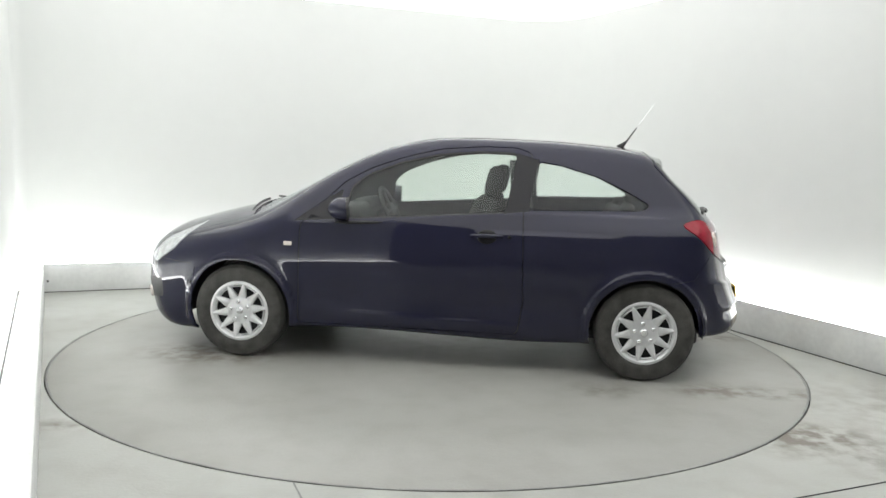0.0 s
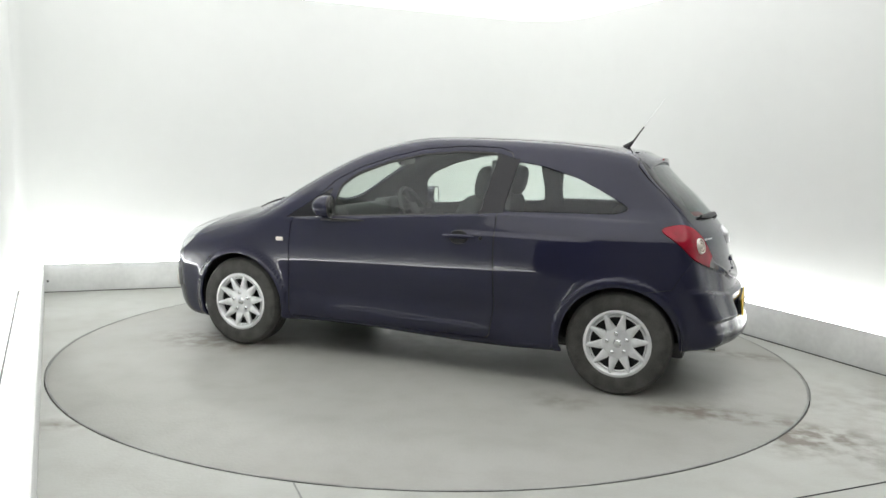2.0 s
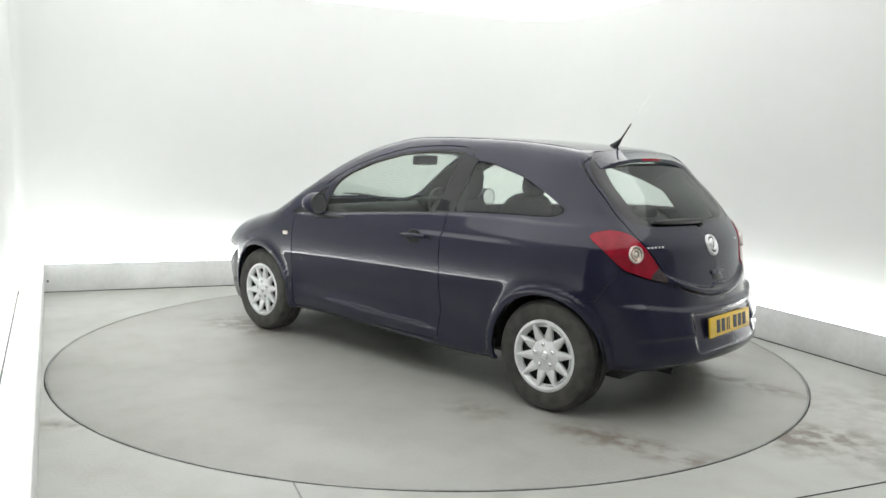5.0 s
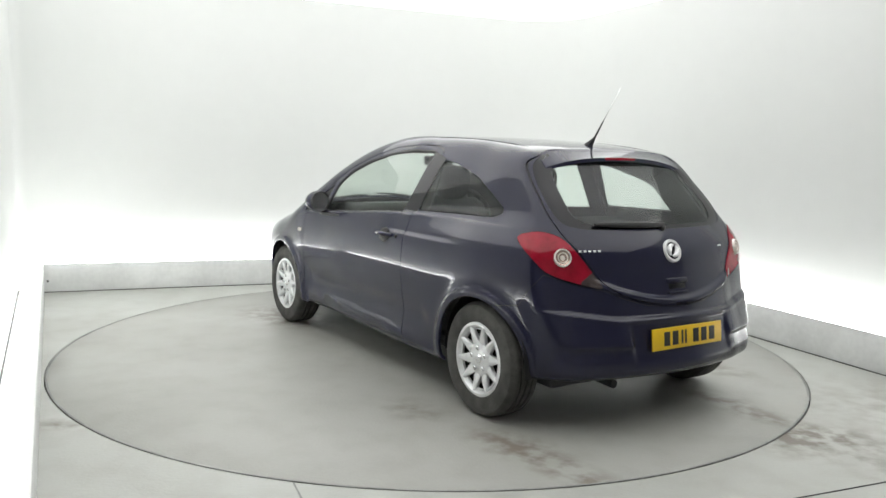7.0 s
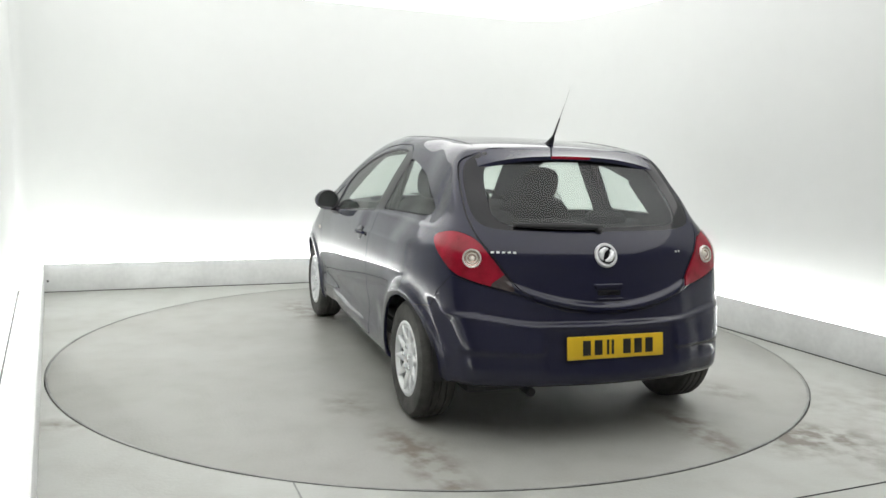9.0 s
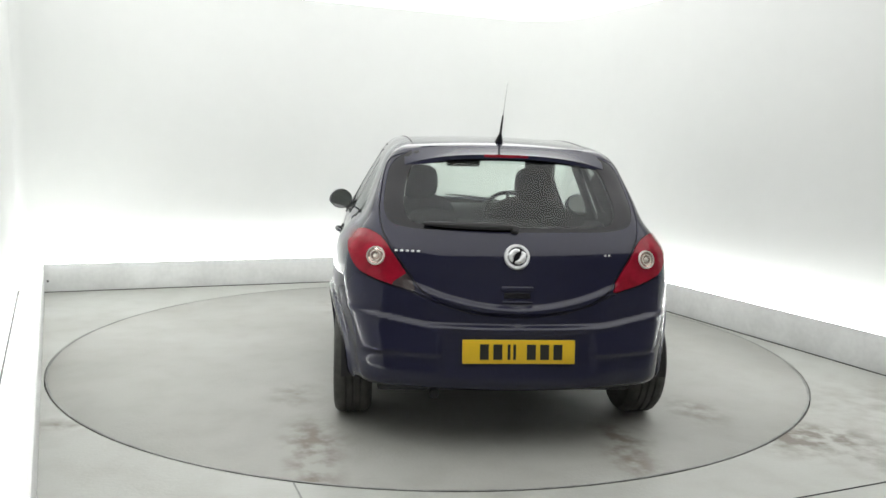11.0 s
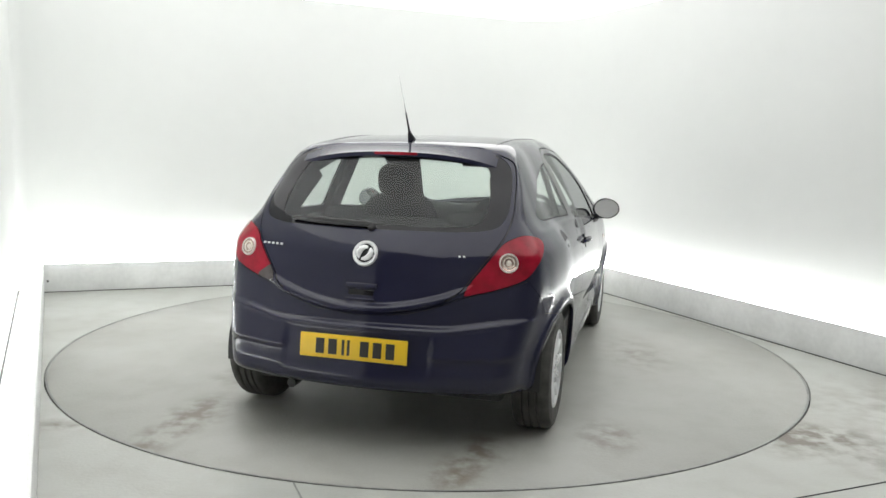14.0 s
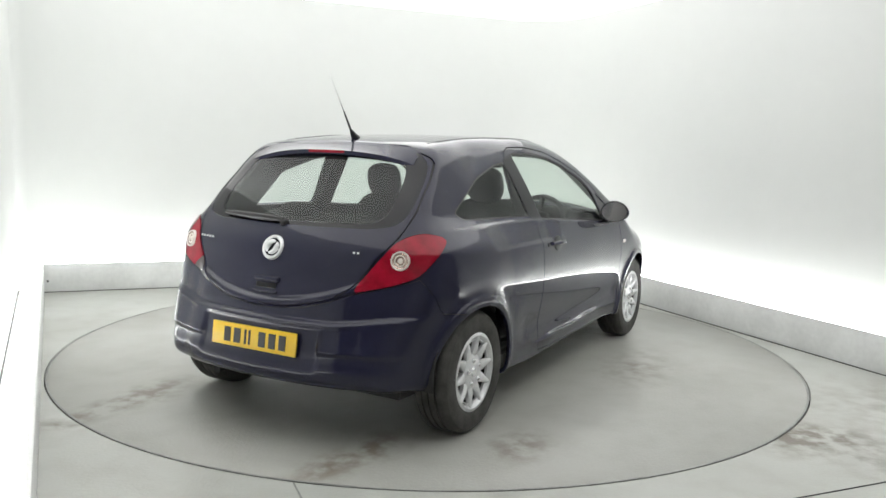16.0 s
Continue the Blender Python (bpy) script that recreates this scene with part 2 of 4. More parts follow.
    for i, p in enumerate(path):
        d = (path[min(i + 1, len(path) - 1)] - path[max(i - 1, 0)]).normalized()
        n = Vector((d.y, -d.x, 0))
        n = n if n.dot(p) > 0 else -n
        inner.append([bm.verts.new((p.x, p.y, z)) for z in (0, CEILING_HIGH + 0.15)])
        q = p + n * 0.12
        outer.append([bm.verts.new((q.x, q.y, z)) for z in (0, CEILING_HIGH + 0.15)])
    for s in (inner, outer):
        for a, b in zip(s, s[1:]):
            bm.faces.new((a[0], b[0], b[1], a[1]))
    for a, b, c, d in zip(inner, inner[1:], outer, outer[1:]):
        bm.faces.new((a[1], b[1], d[1], c[1]))
    for i in (0, -1):
        bm.faces.new((inner[i][0], inner[i][1], outer[i][1], outer[i][0]))
    tagged(part("wall_booth", bm, M_WALL), "smooth white booth wall with a rounded corner", "wall", kind="structure")

    a, b = meet(BACK, LEFT, g, g), meet(FRONT, LEFT, 0, g)
    tagged(upright("trim_left", a - (b - a).normalized() * -0.12, b, 0.012, 0, 0.008, M_PIT, -normal_of(LEFT), 0.001), "thin dark joint along the wall's foot", "trim", kind="structure")

    # glowing ceiling, and its outer roof
    for name, z, thick, mat, grow, label in (("ceiling", CEILING_HIGH, 0.03, M_CEILING, g - 0.01, "evenly glowing white fabric ceiling, its front overhang added for light"),):
        # the 1.5 m beyond the front is added glow that brightens floor and car
        q = [meet(FRONT, LEFT, 1.5, grow), meet(BACK, LEFT, grow, grow), meet(BACK, RIGHT, grow, grow), meet(FRONT, RIGHT, 1.5, grow)]
        bm = bmesh.new()
        lo = [bm.verts.new((p.x, p.y, z)) for p in q]
        hi = [bm.verts.new((p.x, p.y, z + thick)) for p in q]
        bm.faces.new(lo), bm.faces.new(hi)
        for i in range(4):
            bm.faces.new((lo[i], lo[(i + 1) % 4], hi[(i + 1) % 4], hi[i]))
        tagged(part(name, bm, mat), label, "ceiling", kind="structure")

    # cove tubes lying behind the kerbs
    for a, b, side in ((c_bl, c_br, BACK), (c_br, c_fr, RIGHT), (c_bl, c_fl, LEFT)):
        n = normal_of(side) * 0.11
        d = (b - a).normalized()
        p, q = a + n + d * 0.05 + Vector((0, 0, 0.215)), b + n - d * 0.05 + Vector((0, 0, 0.215))
        lamp = part("cove_light", tube_bm([p, q], 0.03, 12), M_COVE)
        tagged(lamp, "white light tube hidden behind the kerb", "cove light", "cove lights")
        for t in (0.1, 0.5, 0.9):
            c = p.lerp(q, t)
            part("bracket", box_bm((0.03, 0.03, 0.19), Matrix.Translation((c.x, c.y, 0.095))), M_KERB, lamp)

    # the hall outside the booth's open front: unseen, added pale to bounce light in
    for name, x, y, sx, sy in (("wall_north", 0, 6.0, 13, 0.2), ("wall_south", 0, -7.2, 13, 0.2), ("wall_east", 6.5, -0.6, 0.2, 13.4), ("wall_west", -6.5, -0.6, 0.2, 13.4)):
        tagged(part(name, box_bm((sx, sy, 3.4), pose(x, y, 1.7)), M_HALL), "unseen pale grey hall wall, added to bounce light", "wall", kind="structure")
    tagged(part("ceiling_hall", box_bm((13.2, 13.6, 0.2), pose(0, -0.6, 3.5)), M_HALL), "unseen pale hall ceiling, added to bounce light", "ceiling", kind="structure")


def build_turntable():
    bm = bmesh.new()
    seg = 160
    rings = []
    for r, z in ((TURNTABLE_RADIUS, -0.04), (TURNTABLE_RADIUS, -0.002), (TURNTABLE_RADIUS - 0.003, 0.0), (1.6, 0.0), (0.8, 0.0), (0.05, 0.0)):
        rings.append([bm.verts.new((r * math.cos(2 * math.pi * i / seg), r * math.sin(2 * math.pi * i / seg), z)) for i in range(seg)])
    for p, q in zip(rings, rings[1:]):
        for i in range(seg):
            bm.faces.new((p[i], p[(i + 1) % seg], q[(i + 1) % seg], q[i]))
    bm.faces.new(rings[-1])
    table = part("turntable", bm, M_TURN)
    edge = bmesh.new()
    loops = [[edge.verts.new((r * math.cos(2 * math.pi * i / seg), r * math.sin(2 * math.pi * i / seg), z)) for i in range(seg)] for r, z in ((TURNTABLE_RADIUS - 0.010, 0.0005), (TURNTABLE_RADIUS - 0.009, 0.0025), (TURNTABLE_RADIUS + 0.001, 0.002), (TURNTABLE_RADIUS + 0.001, -0.03))]
    for p, q in zip(loops, loops[1:]):
        for i in range(seg):
            edge.faces.new((p[i], p[(i + 1) % seg], q[(i + 1) % seg], q[i]))
    part("edge_ring", edge, M_EDGE, table, "worn dark steel edge ring")
    return tagged(table, "round grey turntable flush in the floor, with tyre stains", "turntable")


# ---- the car ----
# car space: x forwards from midway between the axles, y to its left, z up; CAR_OFF is where that lies from the turntable's axis
CAR_OFF = Vector((-0.108, -0.2257, 0))
AXLE, WHEEL_R, WHEEL_Y = 1.2555, 0.296, 0.735


def curve(xs, ys):
    """A smooth curve through points, with slopes from neighbours; straight beyond the ends."""
    xs, ys = np.array(xs, float), np.array(ys, float)
    h = np.diff(xs)
    d = np.diff(ys) / h
    m = np.concatenate([[d[0]], (d[:-1] * h[1:] + d[1:] * h[:-1]) / (h[1:] + h[:-1]), [d[-1]]])

    def at(x):
        x = np.asarray(x, float)
        i = np.clip(np.searchsorted(xs, x) - 1, 0, len(h) - 1)
        c = np.clip(x, xs[0], xs[-1])
        t = (c - xs[i]) / h[i]
        y = ((2 * t - 3) * t * t + 1) * ys[i] + (t - 2) * t * t * h[i] * m[i] + t * h[i] * m[i] + (3 - 2 * t) * t * t * ys[i + 1] + (t - 1) * t * t * h[i] * m[i + 1]
        return y + (x - c) * np.where(x < xs[0], m[0], m[-1])
    return at


def smax(a, b, k):
    h = np.maximum(k - np.abs(a - b), 0) / k
    return np.maximum(a, b) + h * h * k * 0.25


def soft_step(x, lo, hi):
    t = np.clip((x - lo) / (hi - lo), 0, 1)
    return t * t * (3 - 2 * t)


top_line = curve([-1.45, -1.30, -1.12, -0.93, -0.74, -0.35, -0.16, 0.04, 0.24, 0.45, 0.65, 0.86, 1.03, 1.16, 1.29, 1.51, 1.74, 1.97, 2.10, 2.20],
                 [1.325, 1.365, 1.395, 1.412, 1.424, 1.434, 1.435, 1.428, 1.398, 1.34, 1.255, 1.15, 1.06, 1.00, 0.957, 0.902, 0.838, 0.755, 0.66, 0.56])
crown = curve([-1.5, -0.6, 0.4, 1.0, 1.5, 2.1], [0.11, 0.065, 0.085, 0.17, 0.22, 0.25])
half_width = curve([-1.95, -1.75, -1.65, -1.5, -1.25, -0.9, 0, 0.5, 1.25, 1.5, 1.75, 1.9, 2.05, 2.2],
                   [0.60, 0.70, 0.745, 0.80, 0.845, 0.852, 0.85, 0.848, 0.842, 0.815, 0.75, 0.68, 0.57, 0.40])
side_shape = curve([0.05, 0.15, 0.22, 0.30, 0.40, 0.52, 0.65, 0.78, 0.88, 0.95, 1.02], [0.90, 0.93, 0.95, 0.968, 0.978, 0.99, 1.0, 0.993, 0.972, 0.945, 0.92])
belt_line = curve([-1.4, -0.5, 0.6, 1.0], [0.985, 0.985, 0.905, 0.88])
rear_line = curve([0.10, 0.22, 0.29, 0.40, 0.49, 0.62, 0.77, 0.90, 1.00, 1.10, 1.21, 1.35, 1.45], [-1.70, -1.81, -1.86, -1.87, -1.85, -1.825, -1.785, -1.745, -1.665, -1.57, -1.445, -1.32, -1.24])
rear_bow = curve([0.2, 0.6, 0.9, 1.3], [0.30, 0.30, 0.27, 0.16])
front_line = curve([0.05, 0.12, 0.20, 0.30, 0.50, 0.60, 0.70, 0.80], [1.85, 1.97, 2.06, 2.10, 2.12, 2.11, 2.06, 1.95])
under_line = curve([-1.9, -1.5, -0.9, 0.9, 1.5, 2.1], [0.285, 0.262, 0.205, 0.205, 0.15, 0.13])


def side_y(x, z):
    zb = belt_line(x)
    up = np.maximum(z - zb, 0)
    y = half_width(x) * side_shape(np.minimum(z, zb)) - 0.42 * up - 0.30 * up * up
    y = y - soft_step(-x, 0.30, 1.25) * (0.064 * soft_step(z, 0.87, 1.05) - 0.036 * soft_step(z, 1.05, 1.36))
    # ledge under the windows, and the crease that runs back from the door handle
    y = y - 0.010 * soft_step(z, zb - 0.014, zb + 0.004) * soft_step(x, -1.45, -1.25) * soft_step(-x, -0.95, -0.80)
    y = y - 0.013 * soft_step(z, 0.852, 0.878) * soft_step(x, -1.15, -0.85) * soft_step(-x, 0.20, 0.40)
    for cx in (AXLE, -AXLE):
        r = np.hypot(x - cx, z - WHEEL_R)
        y = y + (0.012 * np.exp(-((r - 0.345) / 0.045) ** 2) + 0.009 * soft_step(0.372 - r, -0.008, 0.008)) * soft_step(-z, -0.8, -0.6)
    door, sill = soft_step(x, -0.85, -0.7) * soft_step(-x, -0.9, -0.75), soft_step(x, -0.65, -0.30) * soft_step(-x, -0.60, -0.30)
    return y - door * 0.010 * np.exp(-((z - 0.42) / 0.07) ** 2) + sill * 0.010 * soft_step(0.325 + 0.03 * x - z, -0.013, 0.013) * soft_step(z, 0.20, 0.28)


def rear_x(y, z):
    """The rear face, with the tailgate's lower lip, the bumper's shelf and crease, and the recess for the number plate."""
    x = rear_line(z) + rear_bow(z) * y * y
    lip, middle = 0.652 + 0.42 * y * y, soft_step(-y, -0.52, -0.40)
    x = x - 0.024 * soft_step(lip - z, -0.012, 0.012) * middle + 0.016 * soft_step(0.618 + 0.42 * y * y - z, -0.010, 0.010) * middle
    shelf = 0.570 + 0.040 * soft_step(y, 0.35, 0.75)
    x = x - 0.026 * soft_step(shelf - z, -0.013, 0.013)
    # corner wings: a sloping facet, a sharp undercut and a lower ridge, on either side of the recess for the number plate
    wing = soft_step(y, 0.325, 0.365)
    x = x - wing * 0.021 * np.clip((shelf - 0.03 - z) / 0.11, 0, 1)
    x = x + wing * 0.016 * soft_step(0.440 - z, -0.013, 0.013) - wing * 0.010 * soft_step(0.415 - z, 0.0, 0.05)
    x = x - 0.015 * (1 - wing) * soft_step(0.380 - z, -0.040, 0.040)
    return x + 0.006 * (1 - wing) * soft_step(z, 0.345, 0.415) * soft_step(-z, -0.565, -0.535)


def body_field(p):
    """Below zero inside the car's body."""
    x, y, z = p[:, 0], np.abs(p[:, 1]), p[:, 2]
    side = y - side_y(x, z)
    top = (z - (top_line(x) - crown(x) * y * y)) * 0.93
    f = smax(side, top, 0.065 + 0.07 * soft_step(x, 0.6, 1.3))
    f = smax(f, rear_x(y, z) - x, 0.07)
    f = smax(f, x - (front_line(z) - 0.45 * y * y), 0.10)
    return smax(f, under_line(x) - z, 0.05)


def body_normal(p):
    g = np.empty_like(p)
    for i in range(3):
        d = np.zeros(3)
        d[i] = 0.003
        g[:, i] = body_field(p + d) - body_field(p - d)
    return g / np.linalg.norm(g, axis=1)[:, None]


def cast(origin, way, far=2.5):
    lo, hi = np.zeros(len(origin)), np.full(len(origin), far)
    for _ in range(34):
        mid = (lo + hi) / 2
        inside = body_field(origin + way * mid[:, None]) < 0
        lo, hi = np.where(inside, mid, lo), np.where(inside, hi, mid)
    return origin + way * lo[:, None]


def on_rear(y, z):
    return Vector(cast(np.array([[-1.0, y, z]]), np.array([[-1.0, 0, 0]]))[0])


def on_side(x, z, sign=1):
    return Vector(cast(np.array([[x, 0.0, z]]), np.array([[0.0, sign, 0]]))[0])


def on_top(x, y):
    return Vector(cast(np.array([[x, y, 0.6]]), np.array([[0.0, 0, 1]]))[0])


def normal_at(p):
    return Vector(body_normal(np.array([list(p)]))[0])


def inside(poly):
    """Signed distance to a closed outline, below zero inside."""
    a = np.array(poly, float)
    b = np.roll(a, -1, axis=0)

    def at(q):
        best, odd = np.full(len(q), 1e9), np.zeros(len(q), bool)
        for (ax, ay), (bx, by) in zip(a, b):
            ex, ey = bx - ax, by - ay
            wx, wy = q[:, 0] - ax, q[:, 1] - ay
            t = np.clip((wx * ex + wy * ey) / (ex * ex + ey * ey), 0, 1)
            best = np.minimum(best, (wx - ex * t) ** 2 + (wy - ey * t) ** 2)
            c = ((ay > q[:, 1]) != (by > q[:, 1]))
            odd ^= c & (q[:, 0] < ex * (q[:, 1] - ay) / (ey if ey else 1e-9) + ax)
        return np.sqrt(best) * np.where(odd, -1, 1)
    return at


def rounded(points, r=0.03, n=5):
    """An outline with its corners rounded."""
    out = []
    pts = [Vector(p) for p in points]
    for i, p in enumerate(pts):
        a, b = pts[i - 1] - p, pts[(i + 1) % len(pts)] - p
        ra, rb = min(r, a.length * 0.45), min(r, b.length * 0.45)
        a, b = p + a.normalized() * ra, p + b.normalized() * rb
        for k in range(n):
            t = k / (n - 1)
            out.append(a * (1 - t) ** 2 + p * 2 * t * (1 - t) + b * t * t)
    return out


SIDE_WINDOW = rounded([(0.585, 0.915), (0.55, 1.10), (0.46, 1.175), (0.26, 1.255), (0.03, 1.31), (-0.22, 1.334), (-0.455, 1.33), (-0.405, 0.985)], 0.03)
QUARTER_WINDOW = rounded([(-0.54, 1.005), (-0.585, 1.285), (-0.72, 1.265), (-0.95, 1.20), (-1.12, 1.12), (-1.26, 1.045), (-1.20, 1.02)], 0.03)
SAIL = rounded([(0.90, 0.885), (0.73, 1.01), (0.61, 1.085), (0.625, 0.905)], 0.015)
PILLAR = [(-0.395, 0.975), (-0.452, 1.336), (-0.592, 1.298), (-0.545, 0.99)]
DOOR = rounded([(0.87, 0.245), (0.855, 0.87), (0.60, 1.135), (0.45, 1.22), (0.24, 1.295), (0.02, 1.35), (-0.25, 1.372), (-0.46, 1.368), (-0.55, 1.335), (-0.51, 1.0), (-0.53, 0.45), (-0.50, 0.245)], 0.03)
REAR_WINDOW = rounded([(-1, 1.338), (0.35, 1.326), (0.455, 1.288), (0.490, 1.22), (0.512, 1.08), (0.490, 1.020), (0.42, 1.002), (-1, 0.990)], 0.05)
FRIT = rounded([(-1, 1.370), (0.43, 1.358), (0.562, 1.29), (0.590, 1.20), (0.606, 1.07), (0.575, 1.000), (0.46, 0.982), (-1, 0.972)], 0.05)
TAILGATE = rounded([(-1, 1.375), (0.40, 1.362), (0.578, 1.30), (0.606, 1.20), (0.626, 1.05), (0.605, 0.955), (0.495, 0.80), (0.435, 0.715), (0.34, 0.668), (0.19, 0.630), (-1, 0.613)], 0.04)
TAIL_LAMP = rounded([(0.99, 0.945), (0.80, 0.978), (0.645, 0.945), (0.53, 0.862), (0.43, 0.772), (0.345, 0.703), (0.56, 0.738), (0.75, 0.785), (0.85, 0.855)], 0.075, 7)
REAR_BUMPER = [(-2, 0.608), (-0.14, 0.610), (0.06, 0.624), (0.23, 0.662), (0.33, 0.699), (0.42, 0.708), (0.56, 0.735), (0.76, 0.778), (0.86, 0.70), (0.92, 0.62), (1.15, 0.60), (1.15, 0), (-2, 0)]
WINDSCREEN = rounded([(0.50, -1), (0.47, 0.36), (0.50, 0.46), (1.08, 0.60), (1.19, 0.55), (1.265, 0.3), (1.29, -1)], 0.04)
BONNET = rounded([(1.31, -1), (1.28, 0.32), (1.20, 0.60), (1.25, 0.655), (1.60, 0.64), (1.86, 0.52), (2.00, 0.30), (2.03, -1)], 0.04)
HEAD_LAMP = rounded([(0.33, 0.835), (0.10, 0.72), (-0.02, 0.60), (0.04, 0.56), (0.20, 0.665)], 0.02)
SMOKED = [(0.0, 0.0), (0.55, 0.0), (0.515, 0.745), (0.425, 0.80), (0.0, 0.80)]
FRONT_BUMPER = [(-2, 0.62), (0.0, 0.61), (0.12, 0.60), (0.5, 0.58), (0.5, 0), (-2, 0)]


def fields(p, only=None):
    """The outlines on the body at points p, each as a signed distance."""
    x, y, z = p[:, 0], np.abs(p[:, 1]), p[:, 2]
    xz, yz, xy = np.stack([x, z], 1), np.stack([y, z], 1), np.stack([x, y], 1)
    u = np.stack([y + x + 1.66, z], 1)
    v = np.stack([y - x + 1.26, z], 1)
    back, front, flank, upper = x + 1.1, 1.2 - x, 0.35 - y, 0.75 - z
    out = {}
    for name, poly, at, gate in (("side_window", SIDE_WINDOW, xz, flank), ("quarter_window", QUARTER_WINDOW, xz, flank), ("sail", SAIL, xz, flank),
                                 ("pillar", PILLAR, xz, flank), ("door", DOOR, xz, flank), ("rear_window", REAR_WINDOW, yz, back), ("frit", FRIT, yz, back), ("tailgate", TAILGATE, yz, back),
                                 ("tail_lamp", TAIL_LAMP, u, back), ("smoked", SMOKED, u, back), ("rear_bumper", REAR_BUMPER, u, x + 1.25), ("windscreen", WINDSCREEN, xy, upper),
                                 ("bonnet", BONNET, xy, 0.62 - z), ("front_bumper", FRONT_BUMPER, v, 1.35 - x)):
        if only in (None, name):
            out[name] = np.maximum(inside(poly)(at), gate)
    h = np.stack([1.86 - x, z], 1)
    out["head_lamp"] = np.maximum(inside([(q[0] - 0.06, q[1]) for q in HEAD_LAMP])(h), np.maximum(front, 0.36 - y))
    out["arch"] = np.maximum(np.hypot(np.abs(x) - AXLE, z - 0.292) - np.where(x > 0, 0.336, 0.329), 0.5 - y)
    return out


def cut(verts, faces, value):
    """Splits the faces along the line where value is zero. Returns vertices and faces."""
    value = np.where(np.abs(value) < 1e-6, 1e-6, value)
    sign = value > 0
    verts, made, out = list(verts), {}, []
    for f in faces:
        s = [sign[i] for i in f]
        if all(s) or not any(s):
            out.append(f)
            continue
        plus, minus, n = [], [], len(f)
        for k in range(n):
            a, b = f[k], f[(k + 1) % n]
            (plus if sign[a] else minus).append(a)
            if sign[a] != sign[b]:
                key = (a, b) if a < b else (b, a)
                if key not in made:
                    t = value[key[0]] / (value[key[0]] - value[key[1]])
                    made[key] = len(verts)
                    verts.append(verts[key[0]] * (1 - t) + verts[key[1]] * t)
                plus.append(made[key])
                minus.append(made[key])
        out += [g for g in (plus, minus) if len(g) > 2]
    return verts, out


def body_shell():
    """The whole outer skin of the car, cut along all its outlines: points, faces and the piece to which each face belongs."""
    around = 400
    th = np.arange(around) * 2 * math.pi / around
    base, z0 = [], 0.62
    lo, hi = -1.25, 1.45
    for k in range(96):
        a = (k + 0.35) / 96 * math.pi / 2
        base += [((lo, 0, z0), (-math.cos(a), math.sin(a) * math.cos(t), math.sin(a) * math.sin(t))) for t in th]
    for x in np.linspace(lo, hi, 165):
        base += [((x, 0, z0), (0, math.cos(t), math.sin(t))) for t in th]
    for k in range(43, -1, -1):
        a = (k + 0.35) / 44 * math.pi / 2
        base += [((hi, 0, z0), (math.cos(a), math.sin(a) * math.cos(t), math.sin(a) * math.sin(t))) for t in th]
    base = np.array(base, float)
    p = cast(base[:, 0], base[:, 1])
    rows = len(p) // around
    faces = [(r * around + i, (r + 1) * around + i, (r + 1) * around + (i + 1) % around, r * around + (i + 1) % around) for r in range(rows - 1) for i in range(around)]
    faces += [list(range(around)), list(range((rows - 1) * around, rows * around))[::-1]]
    verts = list(p)
    gap = 0.0028
    for name, levels in (("arch", (0,)), ("door", (gap, -gap)), ("side_window", (0, 0.010)), ("quarter_window", (0, 0.008)), ("sail", (0,)), ("pillar", (0,)), ("tailgate", (gap, -gap)),
                         ("rear_window", (0,)), ("frit", (0,)), ("tail_lamp", (0.002, -0.001)), ("smoked", (0,)), ("rear_bumper", (gap * 0.6, -gap * 0.6)), ("windscreen", (0,)), ("bonnet", (gap, -gap)),
                         ("head_lamp", (0.002, -0.001)), ("front_bumper", (gap * 0.6, -gap * 0.6))):
        for level in levels:
            verts, faces = cut(verts, faces, fields(np.array(verts), name)[name] - level)
    verts = np.array(verts)
    mid = np.array([verts[list(f)].mean(axis=0) for f in faces])
    f = fields(mid)
    kind = np.full(len(faces), "body", dtype="U20")
    left = mid[:, 1] > 0

    def give(name, mask, both=False):
        kind[mask] = name
        if both:
            kind[mask & left] = name + "_l"
    # the plain seal kind marks gap strips, kept black to stop light showing through
    for name in ("front_bumper", "rear_bumper"):
        give(name, f[name] < -gap * 0.5)
        give("seal", (np.abs(f[name]) < gap * 0.5))
    for name in ("bonnet", "tailgate"):
        give(name, f[name] < 0)
        give("seal", np.abs(f[name]) < gap * 0.9)
    give("door", f["door"] < 0, True)
    give("seal", np.abs(f["door"]) < gap * 0.9)
    for name, wide in (("side_window", 0.010), ("quarter_window", 0.008)):
        give(name + "_seal", f[name] < wide, True)
    for name, both in (("windscreen", 0), ("frit", 0), ("rear_window", 0), ("pillar", 1), ("side_window", 1), ("quarter_window", 1), ("sail", 1)):
        give(name, f[name] < 0, both)
    for name in ("tail_lamp", "head_lamp"):
        give("seal", f[name] < 0.002)
        give(name, f[name] < -0.001, True)
    give("smoked_l", (f["tail_lamp"] < -0.001) & (f["smoked"] < 0) & left)
    give("gap", f["arch"] < 0)
    give("gap", mid[:, 2] < under_line(mid[:, 0]) + 0.004)
    return verts, faces, kind


